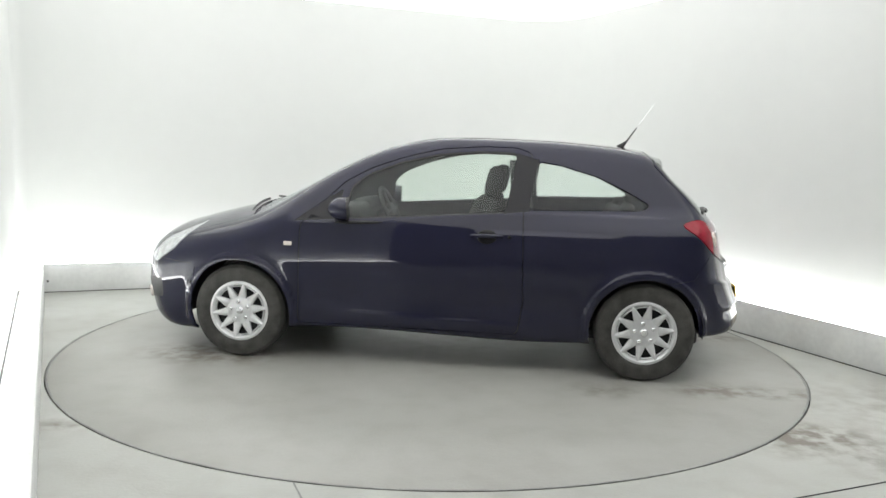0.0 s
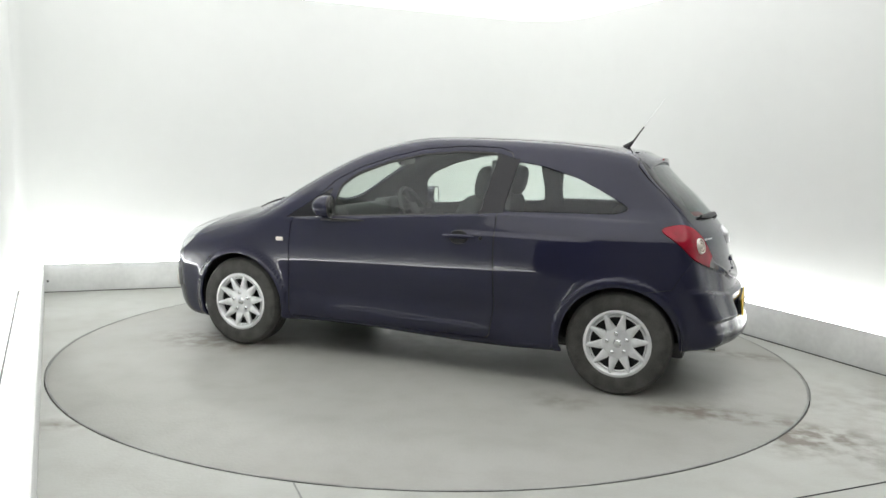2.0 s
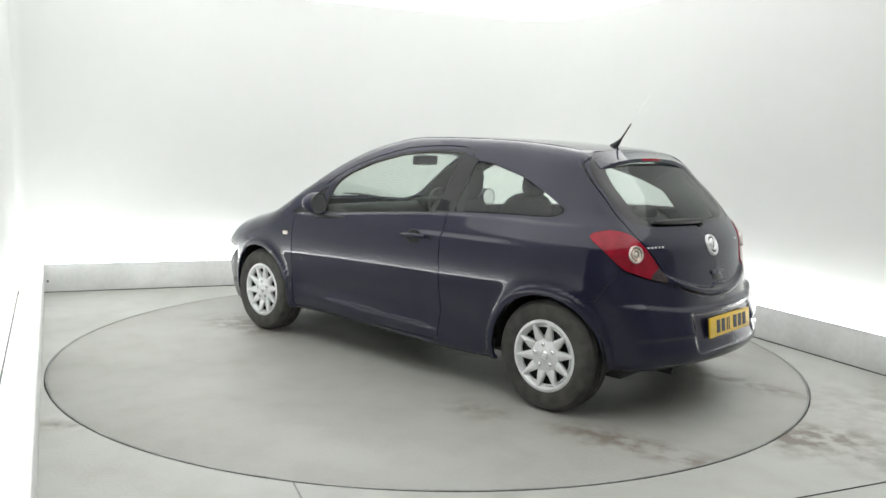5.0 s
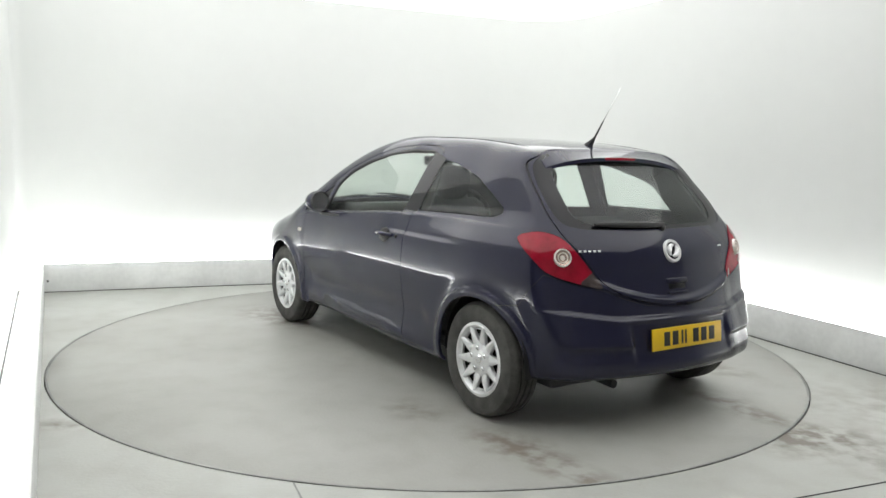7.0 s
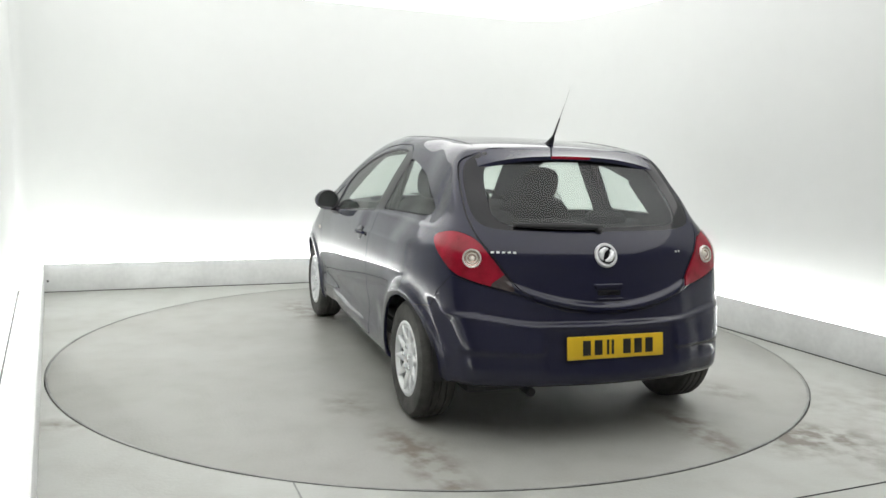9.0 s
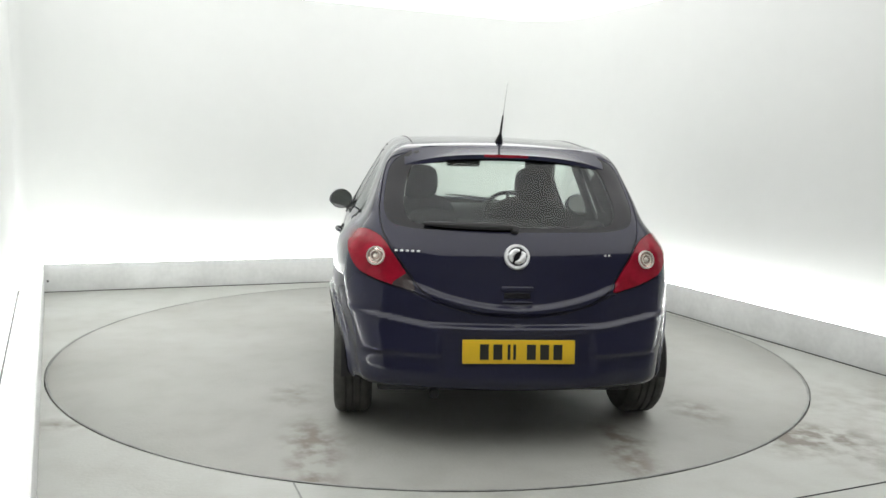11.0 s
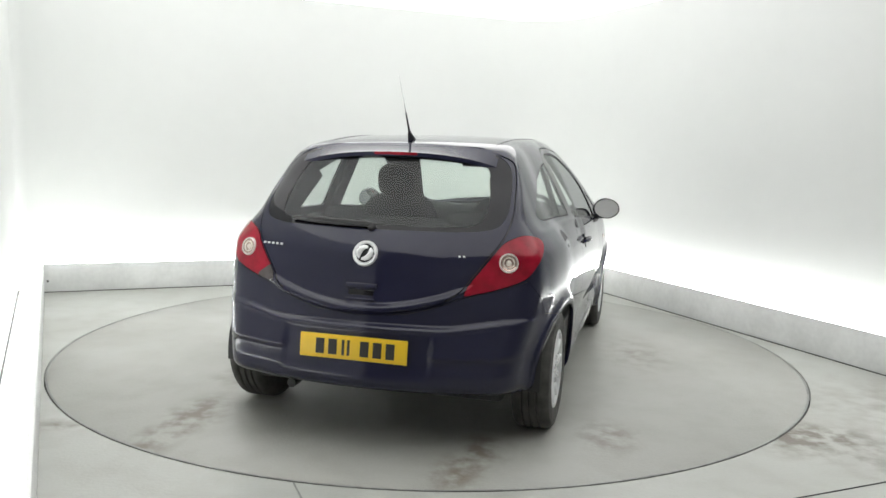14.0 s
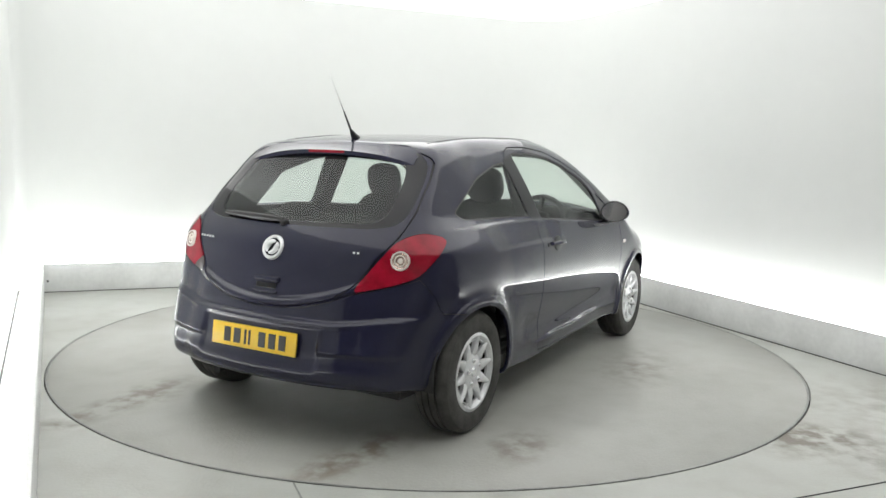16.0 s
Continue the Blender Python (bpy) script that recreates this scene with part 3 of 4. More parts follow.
def panel(name, shell, kind, mats, parent, label="", sink=0.0, thick=0.018):
    """One piece of the skin with real thickness: outer face, inner face and closed edges."""
    verts, faces, kinds = shell
    mine = [faces[i] for i in np.nonzero(kinds == kind)[0]]
    used = sorted({i for f in mine for i in f})
    index = {v: k for k, v in enumerate(used)}
    p = verts[used]
    n = body_normal(p)
    mine = [[index[i] for i in f][::-1] for f in mine]
    count = len(p)
    outer, inner = p - n * sink, p - n * (sink + thick)
    edge = {}
    for f in mine:
        for a, b in zip(f, f[1:] + f[:1]):
            edge[(a, b)] = edge.get((a, b), 0) + 1
    border = [e for e in edge if (e[1], e[0]) not in edge]
    all_v, all_f = [*outer, *inner], [*mine, *[[i + count for i in f[::-1]] for f in mine]]
    slots = [0] * len(mine) + [1] * len(mine)
    nrm = [*n, *(-n)]
    for a, b in border:
        k = len(all_v)
        all_v += [outer[a], outer[b], inner[b], inner[a]]
        nrm += [(0, 0, 0)] * 4
        all_f.append([k + 1, k, k + 3, k + 2])
        slots.append(0)
    return mesh(name, all_v, all_f, mats, parent, label, True, slots, nrm)


def facing(point, normal, spin=0.0):
    """A pose at point whose y axis is the normal and whose z axis is as upright as can be."""
    n = normal.normalized()
    r = Vector((0, 0, 1)).cross(n)
    r = (n.cross(Vector((1, 0, 0))) if r.length < 1e-4 else r).normalized()
    u = n.cross(r) * -1
    u = u if u.z >= 0 else -u
    x = n.cross(u)
    return Matrix(((x.x, n.x, u.x, point.x), (x.y, n.y, u.y, point.y), (x.z, n.z, u.z, point.z), (0, 0, 0, 1))) @ Matrix.Rotation(radians(spin), 4, "Y")


def build_wheel(car, x, sign):
    """A steel wheel with a ten-spoke silver cover; the outer side is +y before it is placed."""
    at = Matrix.Translation((x, sign * WHEEL_Y, WHEEL_R)) @ Matrix.Rotation(0 if sign > 0 else math.pi, 4, "Z") @ Matrix.Rotation(radians(8), 4, "Y")
    wheel = part("wheel", lathe_bm([(0.02, -0.02), (0.10, -0.02), (0.15, -0.05), (0.175, -0.07), (0.178, 0.03), (0.165, 0.045), (0.10, 0.035), (0.02, 0.03)], 48), M_STEEL, car, "dark steel wheel with a silver cover")
    wheel.matrix_basis = at
    R = WHEEL_R
    prof = [(0.178, -0.085), (0.215, -0.092), (0.25, -0.094), (0.275, -0.088), (0.289, -0.074)]
    for k in range(4):
        c = -0.051 + k * 0.034
        prof += [(R - 0.001, c - 0.013), (R, c - 0.006), (R - 0.0005, c + 0.009), (R - 0.009, c + 0.0105), (R - 0.009, c + 0.0155)]
    prof = prof[:-2] + [(0.289, 0.074), (0.275, 0.088), (0.25, 0.094), (0.215, 0.092), (0.192, 0.086), (0.178, 0.075)]
    part("tyre", lathe_bm(prof, 72), M_RUBBER, wheel, "black rubber tyre with grooved tread", 25)
    # cover: outer ring, ten tapering spokes, hub
    bm = lathe_bm([(0.194, 0.070), (0.194, 0.083), (0.188, 0.088), (0.176, 0.088), (0.168, 0.080), (0.162, 0.070)], 80)
    part("wheel_cover", bm, M_SILVER, wheel, "silver wheel cover ring", 40)
    part("cover_inner_ring", lathe_bm([(0.160, 0.062), (0.160, 0.074), (0.156, 0.077), (0.152, 0.074), (0.152, 0.062)], 64), M_SILVER, wheel, "", 40)
    bm = lathe_bm([(0.0, 0.078), (0.030, 0.078), (0.036, 0.075), (0.070, 0.076), (0.086, 0.072), (0.092, 0.062), (0.092, 0.052)], 40)
    part("cover_hub", bm, M_SILVER, wheel, "", 40)
    for k in range(10):
        a = 2 * math.pi * k / 10
        m = Matrix.Rotation(a, 4, "Y")
        ring, bm = [], bmesh.new()
        for r, w, h, d in ((0.070, 0.028, 0.070, 0.05), (0.100, 0.0245, 0.080, 0.055), (0.140, 0.0150, 0.085, 0.06), (0.178, 0.0095, 0.085, 0.06)):
            ring.append([bm.verts.new(m @ Vector(q)) for q in ((r, d, -w), (r, h - 0.006, -w), (r, h, -w * 0.45), (r, h, w * 0.45), (r, h - 0.006, w), (r, d, w))])
        for p, q in zip(ring, ring[1:]):
            for i in range(5):
                bm.faces.new((p[i], p[i + 1], q[i + 1], q[i]))
        part("cover_spoke", bm, M_SILVER, wheel, "", 50)
    part("centre_cap", lathe_bm([(0.0, 0.085), (0.018, 0.084), (0.024, 0.078)], 24), M_CHROME, wheel)
    for k in range(5):
        a = 2 * math.pi * (k + 0.25) / 5
        m = Matrix.Translation((0.058 * math.cos(a), 0, 0.058 * math.sin(a)))
        part("wheel_bolt", lathe_bm([(0.0, 0.088), (0.008, 0.088), (0.012, 0.084), (0.012, 0.07)], 12, m), M_CHROME, wheel)
    return wheel


def build_lamp_lens(parent, point, normal, r):
    """Round clear lens with a chrome ring, set on a lamp."""
    m = facing(point, normal)
    part("ring", lathe_bm([(r * 0.80, -0.004), (r * 0.84, 0.008), (r * 0.95, 0.009), (r, 0.004), (r * 1.02, -0.008)], 32, m), M_RIM, parent, "pale ring")
    lens = part("lens", lathe_bm([(r * 0.30, 0.001), (r * 0.55, 0.0025), (r * 0.80, 0.007)], 32, m), M_BOWL, parent, "round clear reversing lens")
    part("inner_ring", lathe_bm([(r * 0.48, 0.001), (r * 0.50, 0.008), (r * 0.58, 0.008), (r * 0.61, 0.002)], 32, m), M_LENS, lens)
    part("bulb", lathe_bm([(0.0, 0.010), (r * 0.16, 0.009), (r * 0.27, 0.004), (r * 0.31, -0.002)], 24, m), M_LENS, lens)


def cushion_bm(size, m, power=2.6):
    """A plump rounded block."""
    bm = bmesh.new()
    bmesh.ops.create_uvsphere(bm, u_segments=28, v_segments=18, radius=1)
    for v in bm.verts:
        k = (abs(v.co.x) ** power + abs(v.co.y) ** power + abs(v.co.z) ** power) ** (1 / power)
        v.co = m @ Vector((v.co.x / k * size[0] / 2, v.co.y / k * size[1] / 2, v.co.z / k * size[2] / 2))
    return bm


def build_seat(car, x, y):
    seat = part("front_seat", box_bm((0.50, 0.50, 0.16), pose(x, y, 0.42, 0, -8), 0.05, 4), M_SEAT, car, "dark grey cloth front seat")
    part("backrest", cushion_bm((0.17, 0.50, 0.66), pose(x - 0.30, y, 0.74, 0, -18), 4.0), M_SEAT, seat)
    part("head_rest", cushion_bm((0.11, 0.232, 0.21), pose(x - 0.435, y, 1.145, 0, -12), 3.0), M_SEAT, seat)
    for s in (-0.06, 0.06):
        part("head_rest_post", tube_bm([(x - 0.40, y + s, 0.98), (x - 0.43, y + s, 1.09)], 0.006, 8), M_STEEL, seat)


def build_interior(car):
    part("cabin_floor", box_bm((2.2, 1.36, 0.04), pose(-0.10, 0, 0.25), 0.01), M_TRIM, car)
    part("dashboard", box_bm((0.42, 1.34, 0.26), pose(0.83, 0, 0.80, 0, 10), 0.07, 4), M_TRIM, car, "dark grey moulded dashboard")
    part("instrument_hood", box_bm((0.16, 0.34, 0.09), pose(0.70, -0.36, 0.93, 0, 8), 0.035, 3), M_TRIM, car)
    part("firewall", box_bm((0.05, 1.36, 0.60), pose(1.02, 0, 0.52)), M_TRIM, car)
    for y in (-0.36, 0.36):
        build_seat(car, 0.13, y)
    bench = part("rear_bench", box_bm((0.48, 1.18, 0.16), pose(-0.78, 0, 0.45, 0, -6), 0.05, 3), M_SEAT, car, "dark grey cloth rear bench")
    part("backrest", box_bm((0.14, 1.18, 0.56), pose(-1.07, 0, 0.72, 0, -20), 0.05, 3), M_SEAT, bench)
    for y in (-0.34, 0.34):
        part("head_rest", cushion_bm((0.09, 0.25, 0.11), pose(-1.16, y, 0.985, 0, -14), 3.0), M_SEAT, bench)
    part("parcel_shelf", box_bm((0.42, 1.02, 0.02), pose(-1.38, 0, 0.93), 0.006), M_TRIM, car)
    # steering wheel on the car's right
    centre, tilt = Vector((0.52, -0.36, 0.88)), Matrix.Rotation(radians(-64), 4, "Y")
    ring = [centre + tilt @ Vector((0.18 * math.cos(2 * math.pi * k / 40), 0.18 * math.sin(2 * math.pi * k / 40), 0)) for k in range(41)]
    wheel = part("steering_wheel", tube_bm(ring, 0.016, 10), M_BLACK, car)
    part("airbag_cover", box_bm((0.12, 0.15, 0.05), Matrix.Translation(centre) @ tilt, 0.02, 3), M_BLACK, wheel)
    for a in (0, 90, 270):
        d = tilt @ Vector((math.cos(radians(a)) * 0.17, math.sin(radians(a)) * 0.17, 0))
        part("spoke", tube_bm([centre, centre + d], 0.015, 8), M_BLACK, wheel)
    part("steering_column", tube_bm([centre, centre + Vector((0.25, 0, -0.12))], 0.035, 10), M_BLACK, car)
    mirror = part("rear_view_mirror", box_bm((0.03, 0.24, 0.07), pose(0.42, 0, 1.265, 0, -8), 0.014, 3), M_BLACK, car)
    part("stalk", tube_bm([(0.43, 0, 1.29), (0.47, 0, 1.345)], 0.010, 8), M_BLACK, mirror)
    for s in (-1, 1):
        part("pillar_trim", box_bm((0.13, 0.02, 0.38), pose(-0.490, s * 0.640, 1.12, s * 21, 6), 0.008), M_TRIM, car)
        part("rear_pillar_trim", box_bm((0.17, 0.02, 0.38), pose(-1.30, s * 0.565, 1.09, s * 22, 32), 0.008), M_TRIM, car)


def build_mirror(car, sign):
    x, y, z = 0.575, sign * (0.885 if sign < 0 else 0.872), 0.972
    wide = 0.104 if sign < 0 else 0.092
    bm = bmesh.new()
    bmesh.ops.create_uvsphere(bm, u_segments=32, v_segments=20, radius=1)
    for v in bm.verts:
        px, py, pz = v.co
        v.co = Vector((max(px, -0.25) * 0.105, py * wide * (1 - 0.10 * pz), pz * (0.081 - 0.006 * py * sign)))
    ob = part("door_mirror", bm, M_PAINT, car, "navy door mirror with a black rim", 50)
    ob.matrix_basis = pose(x, y, z, 0, 0, 14 if sign > 0 else 8) @ Matrix.Diagonal((0.88, 0.88, 0.88, 1))
    part("mirror_rim", lathe_bm([(0.90, 0.0), (0.98, 0.01), (0.98, -0.008), (0.90, -0.012)], 40, pose(-0.028, 0, 0, 0, 0, 90) @ Matrix.Diagonal((wide * 0.98, 1, 0.080, 1))), M_BLACK, ob)
    part("mirror_glass", lathe_bm([(0.0, 0.0), (0.5, 0.0), (0.9, 0.001)], 40, pose(-0.032, 0, 0, 0, 0, 90) @ Matrix.Diagonal((wide * 0.98, 1, 0.080, 1))), M_MIRROR, ob)
    part("mirror_foot", tube_bm([(0.02, -0.06 * sign, -0.055), (0.03, -0.09 * sign, -0.085), (0.0, -0.125 * sign, -0.092)], [0.03, 0.026, 0.03], 12), M_BLACK, ob)
    a = [on_side(0.64 - 0.06 * k, 0.885 + 0.002 * k, sign) for k in range(6)]
    part("mirror_base", tube_bm([p + Vector((0, 0.002 * sign, 0)) for p in a], [0.004, 0.009, 0.011, 0.010, 0.007, 0.003], 10), M_BLACK, car)


def build_handle(door, sign):
    x, z = -0.30, 0.835
    p = on_side(x, z, sign)
    m = facing(p, normal_at(p))
    # black oval on the door's face stands for the shaded hollow behind the handle
    part("handle_shade", cushion_bm((0.115, 0.010, 0.085), m, 2.2), M_GLOSSBLACK, door)
    pts = [on_side(x + 0.096 - 0.032 * k, z + 0.004, sign) + normal_at(p) * (0.008 + 0.020 * math.sin(math.pi * k / 6)) for k in range(7)]
    q = on_side(x - 0.135, z + 0.002, sign)
    part("door_lock", lathe_bm([(0.0, 0.005), (0.008, 0.005), (0.011, 0.002), (0.012, -0.004)], 16, facing(q, normal_at(q))), M_GLOSSBLACK, door, "small round key lock")
    part("door_handle", tube_bm(pts, [0.009, 0.012, 0.013, 0.013, 0.013, 0.012, 0.009], 12), M_PAINT, door, "navy pull handle")


def build_car():
    car = tagged(new("car"), "dark navy three-door hatchback car parked on the turntable", "car")
    shell = body_shell()
    paint = [M_PAINT, M_TRIM]
    body = panel("body", shell, "body", paint, car, "navy painted body shell")
    # black strips sunk in the gaps, added to keep them dark and block light
    panel("panel_gap_strip", shell, "seal", [M_BLACK, M_BLACK], car, "black strips in the panel joints, added to block light", 0.009, 0.006)
    panel("bonnet", shell, "bonnet", paint, car)
    tailgate = panel("tailgate", shell, "tailgate", paint, car, "navy tailgate")
    front = panel("front_bumper", shell, "front_bumper", paint, car)
    rear = panel("rear_bumper", shell, "rear_bumper", paint, car, "navy rear bumper")
    panel("windscreen", shell, "windscreen", [M_GLASS, M_TINT], car, "clear windscreen", 0.003, 0.004).visible_shadow = False
    panel("rear_window", shell, "rear_window", [M_REARGLASS, M_TINT], tailgate, "tinted rear window", 0.003, 0.004).visible_shadow = False
    panel("rear_window_border", shell, "frit", [M_GLOSSBLACK, M_TRIM], tailgate, "gloss black border of the rear window", 0.002, 0.016)
    for tail, sign in (("", -1), ("_l", 1)):
        door = panel("door", shell, "door" + tail, paint, car, "navy front door")
        panel("side_window", shell, "side_window" + tail, [M_GLASS, M_TINT], door, "clear side window", 0.006, 0.004).visible_shadow = False
        for name, owner in (("side_window", door), ("quarter_window", car)):
            panel("window_seal", shell, name + "_seal" + tail, [M_BLACK, M_BLACK], owner, "black rubber window seal", 0.002, 0.012)
        panel("mirror_corner", shell, "sail" + tail, [M_GLOSSBLACK, M_TRIM], door, "black corner trim", 0.003, 0.012)
        panel("quarter_window", shell, "quarter_window" + tail, [M_REARGLASS, M_TINT], car, "tinted rear quarter window", 0.003, 0.004).visible_shadow = False
        panel("door_pillar", shell, "pillar" + tail, [M_GLOSSBLACK, M_TRIM], car, "gloss black door pillar", 0.002, 0.014)
        lamp = panel("tail_light", shell, "tail_lamp" + tail, [M_RED, M_RED], car, "red tail light with a round clear lens", -0.004, 0.02)
        if sign > 0:
            panel("smoked_tip", shell, "smoked_l", [M_SMOKE, M_SMOKE], lamp, "smoked grey lens tip", -0.004, 0.02)
        p = on_rear(sign * 0.637, 0.857)
        build_lamp_lens(lamp, p + normal_at(p) * 0.004, normal_at(p), 0.044)
        panel("headlight", shell, "head_lamp" + tail, [M_HEAD, M_HEAD], car, "clear headlight", -0.002, 0.02)
        build_mirror(car, sign)
        build_handle(door, sign)
        p = on_side(0.93, 0.745, sign)
        part("side_repeater", box_bm((0.052, 0.012, 0.026), facing(p, normal_at(p)), 0.005, 3), M_LENS, car, "small clear side repeater")
        for x in (AXLE, -AXLE):
            build_wheel(car, x, sign)
            bm = lathe_bm([(0.02, -0.28), (0.345, -0.28), (0.345, 0.055)], 40, Matrix.Translation((x, sign * 0.735, 0.30)) @ Matrix.Rotation(0 if sign > 0 else math.pi, 4, "Z"))
            bmesh.ops.bisect_plane(bm, geom=bm.verts[:] + bm.edges[:] + bm.faces[:], plane_co=(0, 0, 0.27), plane_no=(0, 0, -1), clear_outer=True)
            part("wheel_arch_liner", bm, M_BLACK, car)
    part("underbody", box_bm((3.2, 1.24, 0.10), pose(0, 0, 0.25), 0.02), M_BLACK, car)
    build_interior(car)

    # roof spoiler with the high stop light
    bm = bmesh.new()
    rows = []
    for k in range(25):
        y = -0.50 + k * 1.0 / 24
        f = 1 - (abs(y) / 0.50) ** 4
        a, b = on_top(-1.25, y), on_top(-1.32, y)
        tip = Vector((-1.368 + 0.10 * y * y, y, b.z - 0.004 - 0.02 * (1 - f)))
        rows.append([bm.verts.new(q) for q in (a + Vector((0, 0, 0.001)), b + Vector((0, 0, 0.006 * f + 0.001)), tip, tip + Vector((0.0, 0, -0.020)), b + Vector((-0.012, 0, -0.036)))])
    for p, q in zip(rows, rows[1:]):
        for i in range(4):
            bm.faces.new((p[i], p[i + 1], q[i + 1], q[i]))
    spoiler = part("roof_spoiler", bm, M_PAINT, tailgate, "navy roof spoiler lip", 30)
    part("high_stop_light", box_bm((0.010, 0.22, 0.014), pose(-1.366, 0, on_top(-1.32, 0).z - 0.012, 0, 0), 0.003), M_RED, spoiler, "red high stop light")

    # mouldings along the roof's edges
    for sign in (-1, 1):
        pts = [on_top(x, sign * (0.475 + 0.02 * x)) - Vector((0, 0, 0.0015)) for x in np.linspace(-1.14, 0.25, 15)]
        part("roof_moulding", tube_bm(pts, [0.003] + [0.0045] * 13 + [0.003], 8), M_BLACK, car, "thin black moulding along the roof")

    # aerial
    base = on_top(-1.14, 0)
    aerial = part("aerial", tube_bm([base + Vector((0.03, 0, -0.004)), base + Vector((0.0, 0, 0.018)), base + Vector((-0.02, 0, 0.04))], [0.022, 0.016, 0.008], 12), M_BLACK, car, "black whip aerial on the roof")
    part("mast", tube_bm([base + Vector((-0.018, 0, 0.035)), base + Vector((-0.085, 0, 0.135))], [0.0062, 0.004], 8), M_BLACK, aerial)
    part("whip", tube_bm([base + Vector((-0.085, 0, 0.135)), base + Vector((-0.20, 0, 0.305))], [0.0016, 0.001], 6), M_CHROME, aerial, "thin bright whip")

    # tailgate: badge as plain shapes, lettering as bars, grip, wiper
    p = on_rear(0, 0.875)
    m = facing(p, normal_at(p))
    badge = part("badge", lathe_bm([(0.0, 0.004), (0.044, 0.004), (0.048, 0.009), (0.056, 0.009), (0.060, 0.002), (0.060, -0.01)], 40, m), M_BADGE, tailgate, "round silver badge")
    part("emblem_field", lathe_bm([(0.0, 0.0055), (0.043, 0.0055)], 40, m), M_GLOSSBLACK, badge)
    for a, w in ((40, 0.030), (220, 0.030)):
        q = m @ Matrix.Rotation(radians(a), 4, "Y")
        part("emblem", tube_bm([q @ Vector((0.034 * math.cos(t), 0.007, 0.034 * math.sin(t) * 0.9 - 0.004)) for t in (0.0, 0.5, 1.0, 1.5, 2.0, 2.5)], [0.004, 0.012, 0.0155, 0.014, 0.011, 0.005], 8), M_BADGE, badge)
    for y in (0.545, 0.520, 0.495, 0.470, 0.445):
        p = on_rear(y, 0.886)
        part("letter_bar", box_bm((0.015, 0.003, 0.010), facing(p, normal_at(p)), 0.001), M_SILVER, tailgate)
    for y in (-0.425, -0.445):
        p = on_rear(y, 0.880)
        part("letter_bar", box_bm((0.011, 0.003, 0.009), facing(p, normal_at(p)), 0.001), M_SILVER, tailgate)
    p = on_rear(0, 0.70)
    m = facing(p, normal_at(p))
    part("grip", box_bm((0.15, 0.018, 0.026), m @ pose(0, 0.002, 0.034), 0.008, 3), M_PAINT, tailgate)
    # flat black plate puts the shade of the grip's hollow into colour
    part("grip_shade", box_bm((0.12, 0.004, 0.024), m @ pose(0, 0.0, 0.004), 0.0018), M_GLOSSBLACK, tailgate)
    part("grip_lip", box_bm((0.14, 0.014, 0.012), m @ pose(0, 0.001, -0.026), 0.005, 3), M_PAINT, tailgate)
    pts = [on_rear(y, 1.000 + 0.02 * y) + Vector((-0.018, 0, 0)) for y in (0.0, 0.10, 0.20, 0.32, 0.42)]
    wiper = part("rear_wiper", tube_bm(pts, [0.012, 0.016, 0.016, 0.014, 0.008], 8), M_BLACK, tailgate)
    p = on_rear(0.0, 0.985)
    part("wiper_pivot", lathe_bm([(0.0, 0.02), (0.012, 0.019), (0.018, 0.013), (0.020, -0.005)], 20, facing(p, normal_at(p))), M_BLACK, wiper)

    # number plate with unreadable characters as bars
    z = 0.468
    face = on_rear(0, z).x - 0.006
    plate = part("number_plate", box_bm((0.010, 0.505, 0.106), pose(face, 0, z, 0, 6), 0.003), M_PLATE, rear, "yellow number plate with dark bars")
    for y in (0.155, 0.095, 0.045, 0.02, -0.055, -0.115, -0.175):
        w = 0.012 if y in (0.045, 0.02) else 0.040
        part("character_bar", box_bm((0.003, w, 0.068), pose(face - 0.0055, y, z, 0, 6)), M_INK, plate)
    part("dealer_strip", box_bm((0.003, 0.16, 0.008), pose(face - 0.0052, 0, z - 0.0465, 0, 6)), M_BADGE, plate, "small pale strip of unreadable print")
    part("plate_mount", box_bm((0.016, 0.49, 0.09), pose(face + 0.012, 0, z, 0, 6), 0.004), M_BLACK, rear)
    part("exhaust_tip", tube_bm([(-1.55, 0.36, 0.245), (-1.76, 0.36, 0.235)], 0.022, 14), M_STEEL, car)
    # windscreen wipers
    for y in (-0.42, 0.10):
        q = [on_top(1.30 - 0.05 * t * t, y + 0.46 * t) + Vector((0.01, 0, 0.012)) for t in (0, 0.25, 0.5, 0.75, 1)]
        part("windscreen_wiper", tube_bm(q, [0.009, 0.009, 0.008, 0.007, 0.005], 8), M_BLACK, car)
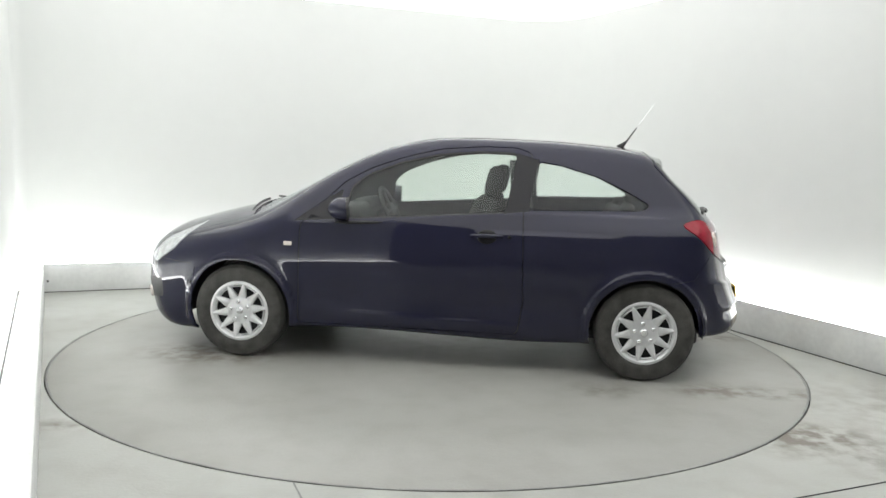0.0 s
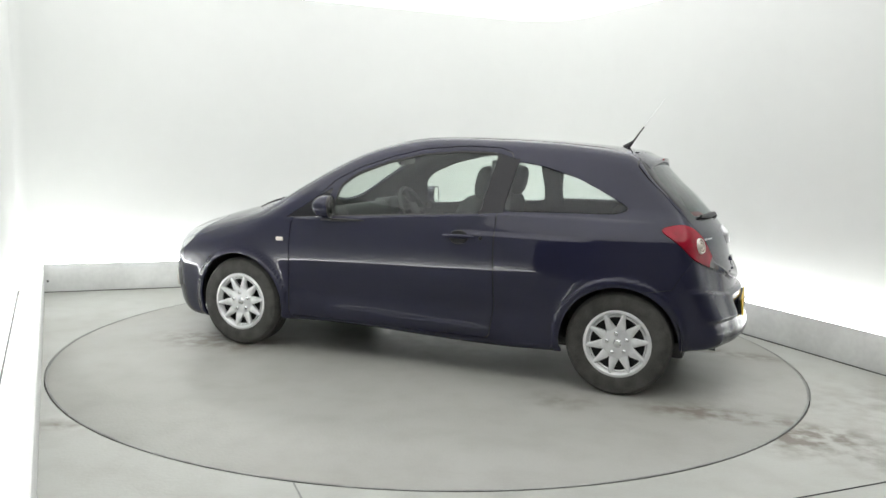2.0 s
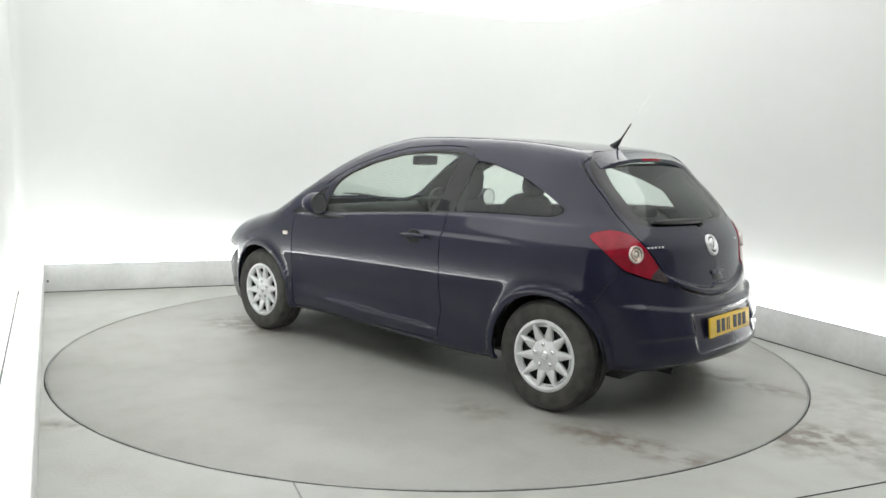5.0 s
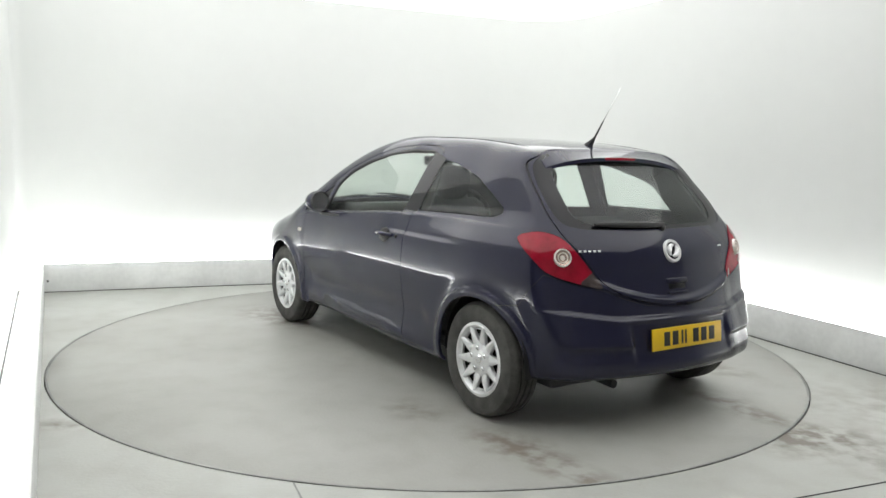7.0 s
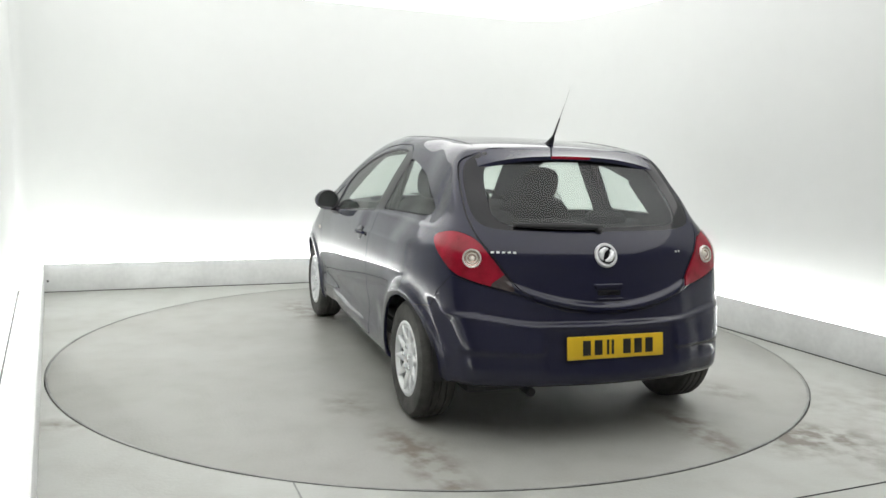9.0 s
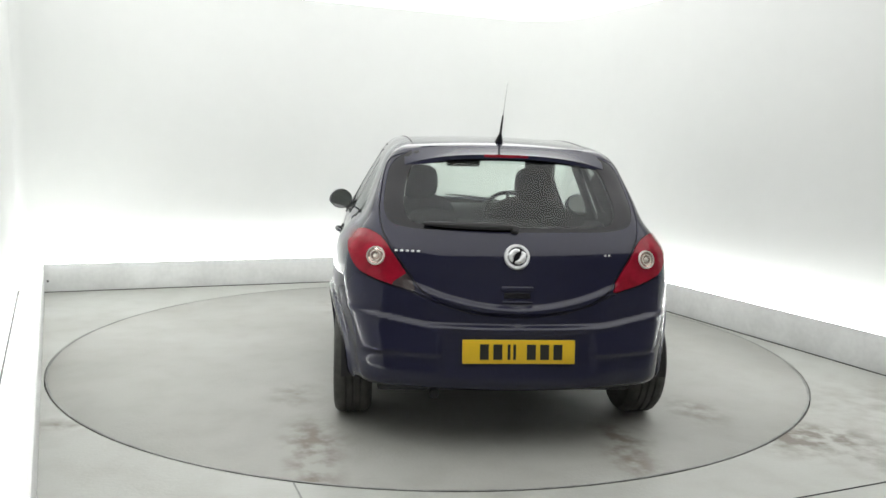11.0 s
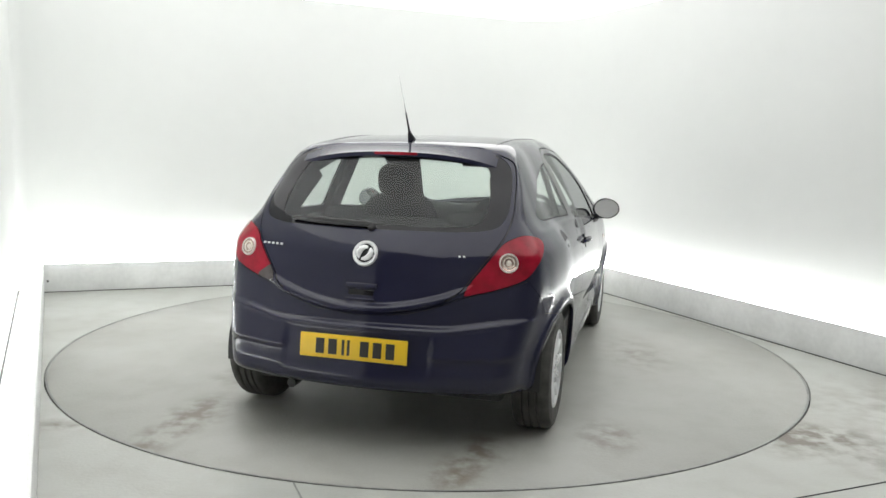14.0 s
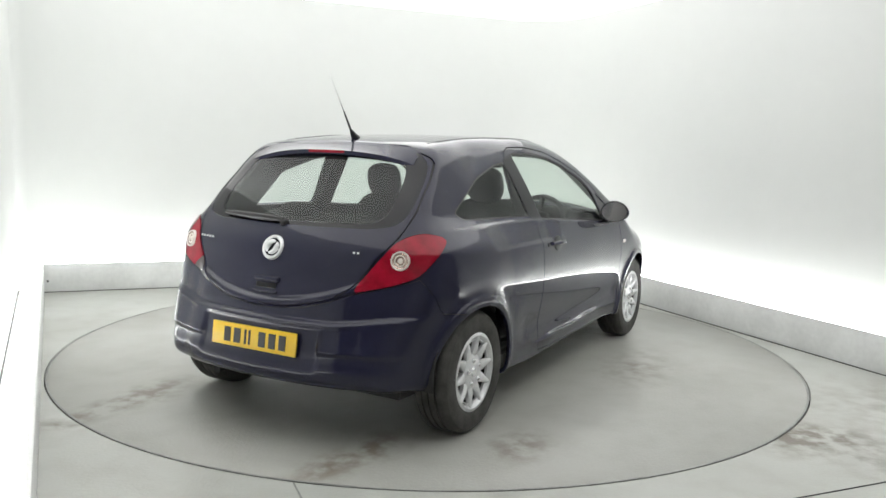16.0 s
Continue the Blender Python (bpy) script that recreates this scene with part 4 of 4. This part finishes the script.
    for sign in (-1, 1):
        rows = []
        bm = bmesh.new()
        for k in range(9):
            a = radians(21 + 30 * k / 8)
            way = np.array([[math.cos(a), sign * math.sin(a), 0]])
            high, low = 0.455 + 0.035 * k / 8, 0.275 + 0.05 * (k / 8) ** 2
            col = []
            for i in range(6):
                q = Vector(cast(np.array([[1.2, 0, low + (high - low) * i / 5]]), way)[0])
                col.append(bm.verts.new(q + normal_at(q) * (0.003 if 0 < i < 5 and 0 < k < 8 else -0.004)))
            rows.append(col)
        for p, q in zip(rows, rows[1:]):
            for i in range(5):
                bm.faces.new((p[i], p[i + 1], q[i + 1], q[i]))
        intake = part("air_intake", bm, M_BLACK, front, "black side air intake")
        q = Vector(cast(np.array([[1.2, 0, 0.35]]), np.array([[math.cos(radians(36)), sign * math.sin(radians(36)), 0]]))[0])
        build_lamp_lens(intake, q + normal_at(q) * 0.004, normal_at(q), 0.040)
    bm = bmesh.new()
    rows = []
    for k in range(17):
        y = -0.34 + 0.68 * k / 16
        rows.append([bm.verts.new(Vector(cast(np.array([[1.2, y, z]]), np.array([[1.0, 0, 0]]))[0]) + Vector((0.003 if 0 < k < 16 and z not in (0.24, 0.60) else -0.004, 0, 0))) for z in (0.24, 0.26, 0.34, 0.42, 0.50, 0.58, 0.60)])
    for p, q in zip(rows, rows[1:]):
        for i in range(6):
            bm.faces.new((p[i], p[i + 1], q[i + 1], q[i]))
    grille = part("grille", bm, M_BLACK, front, "black front grille")
    for z in (0.36, 0.52):
        q = [Vector(cast(np.array([[1.2, y, z]]), np.array([[1.0, 0, 0]]))[0]) + Vector((0.006, 0, 0)) for y in np.linspace(-0.33, 0.33, 13)]
        part("grille_bar", tube_bm(q, 0.012, 8), M_CHROME if z > 0.5 else M_BLACK, grille)
    for o in car.children:
        o.matrix_basis = Matrix.Translation(CAR_OFF) @ o.matrix_basis
    return car


build_booth()
turntable = build_turntable()
car = build_car()


def motions():
    rows = [(t, pose(0, 0, 0, 0, 0, TURN_RATE * t)) for t in range(0, 17, 2)]
    walk(turntable, rows)
    walk(car, [(t, pose(0, 0, 0, 0, 0, TURN_START + TURN_RATE * t)) for t in range(0, 17, 2)])


motions()
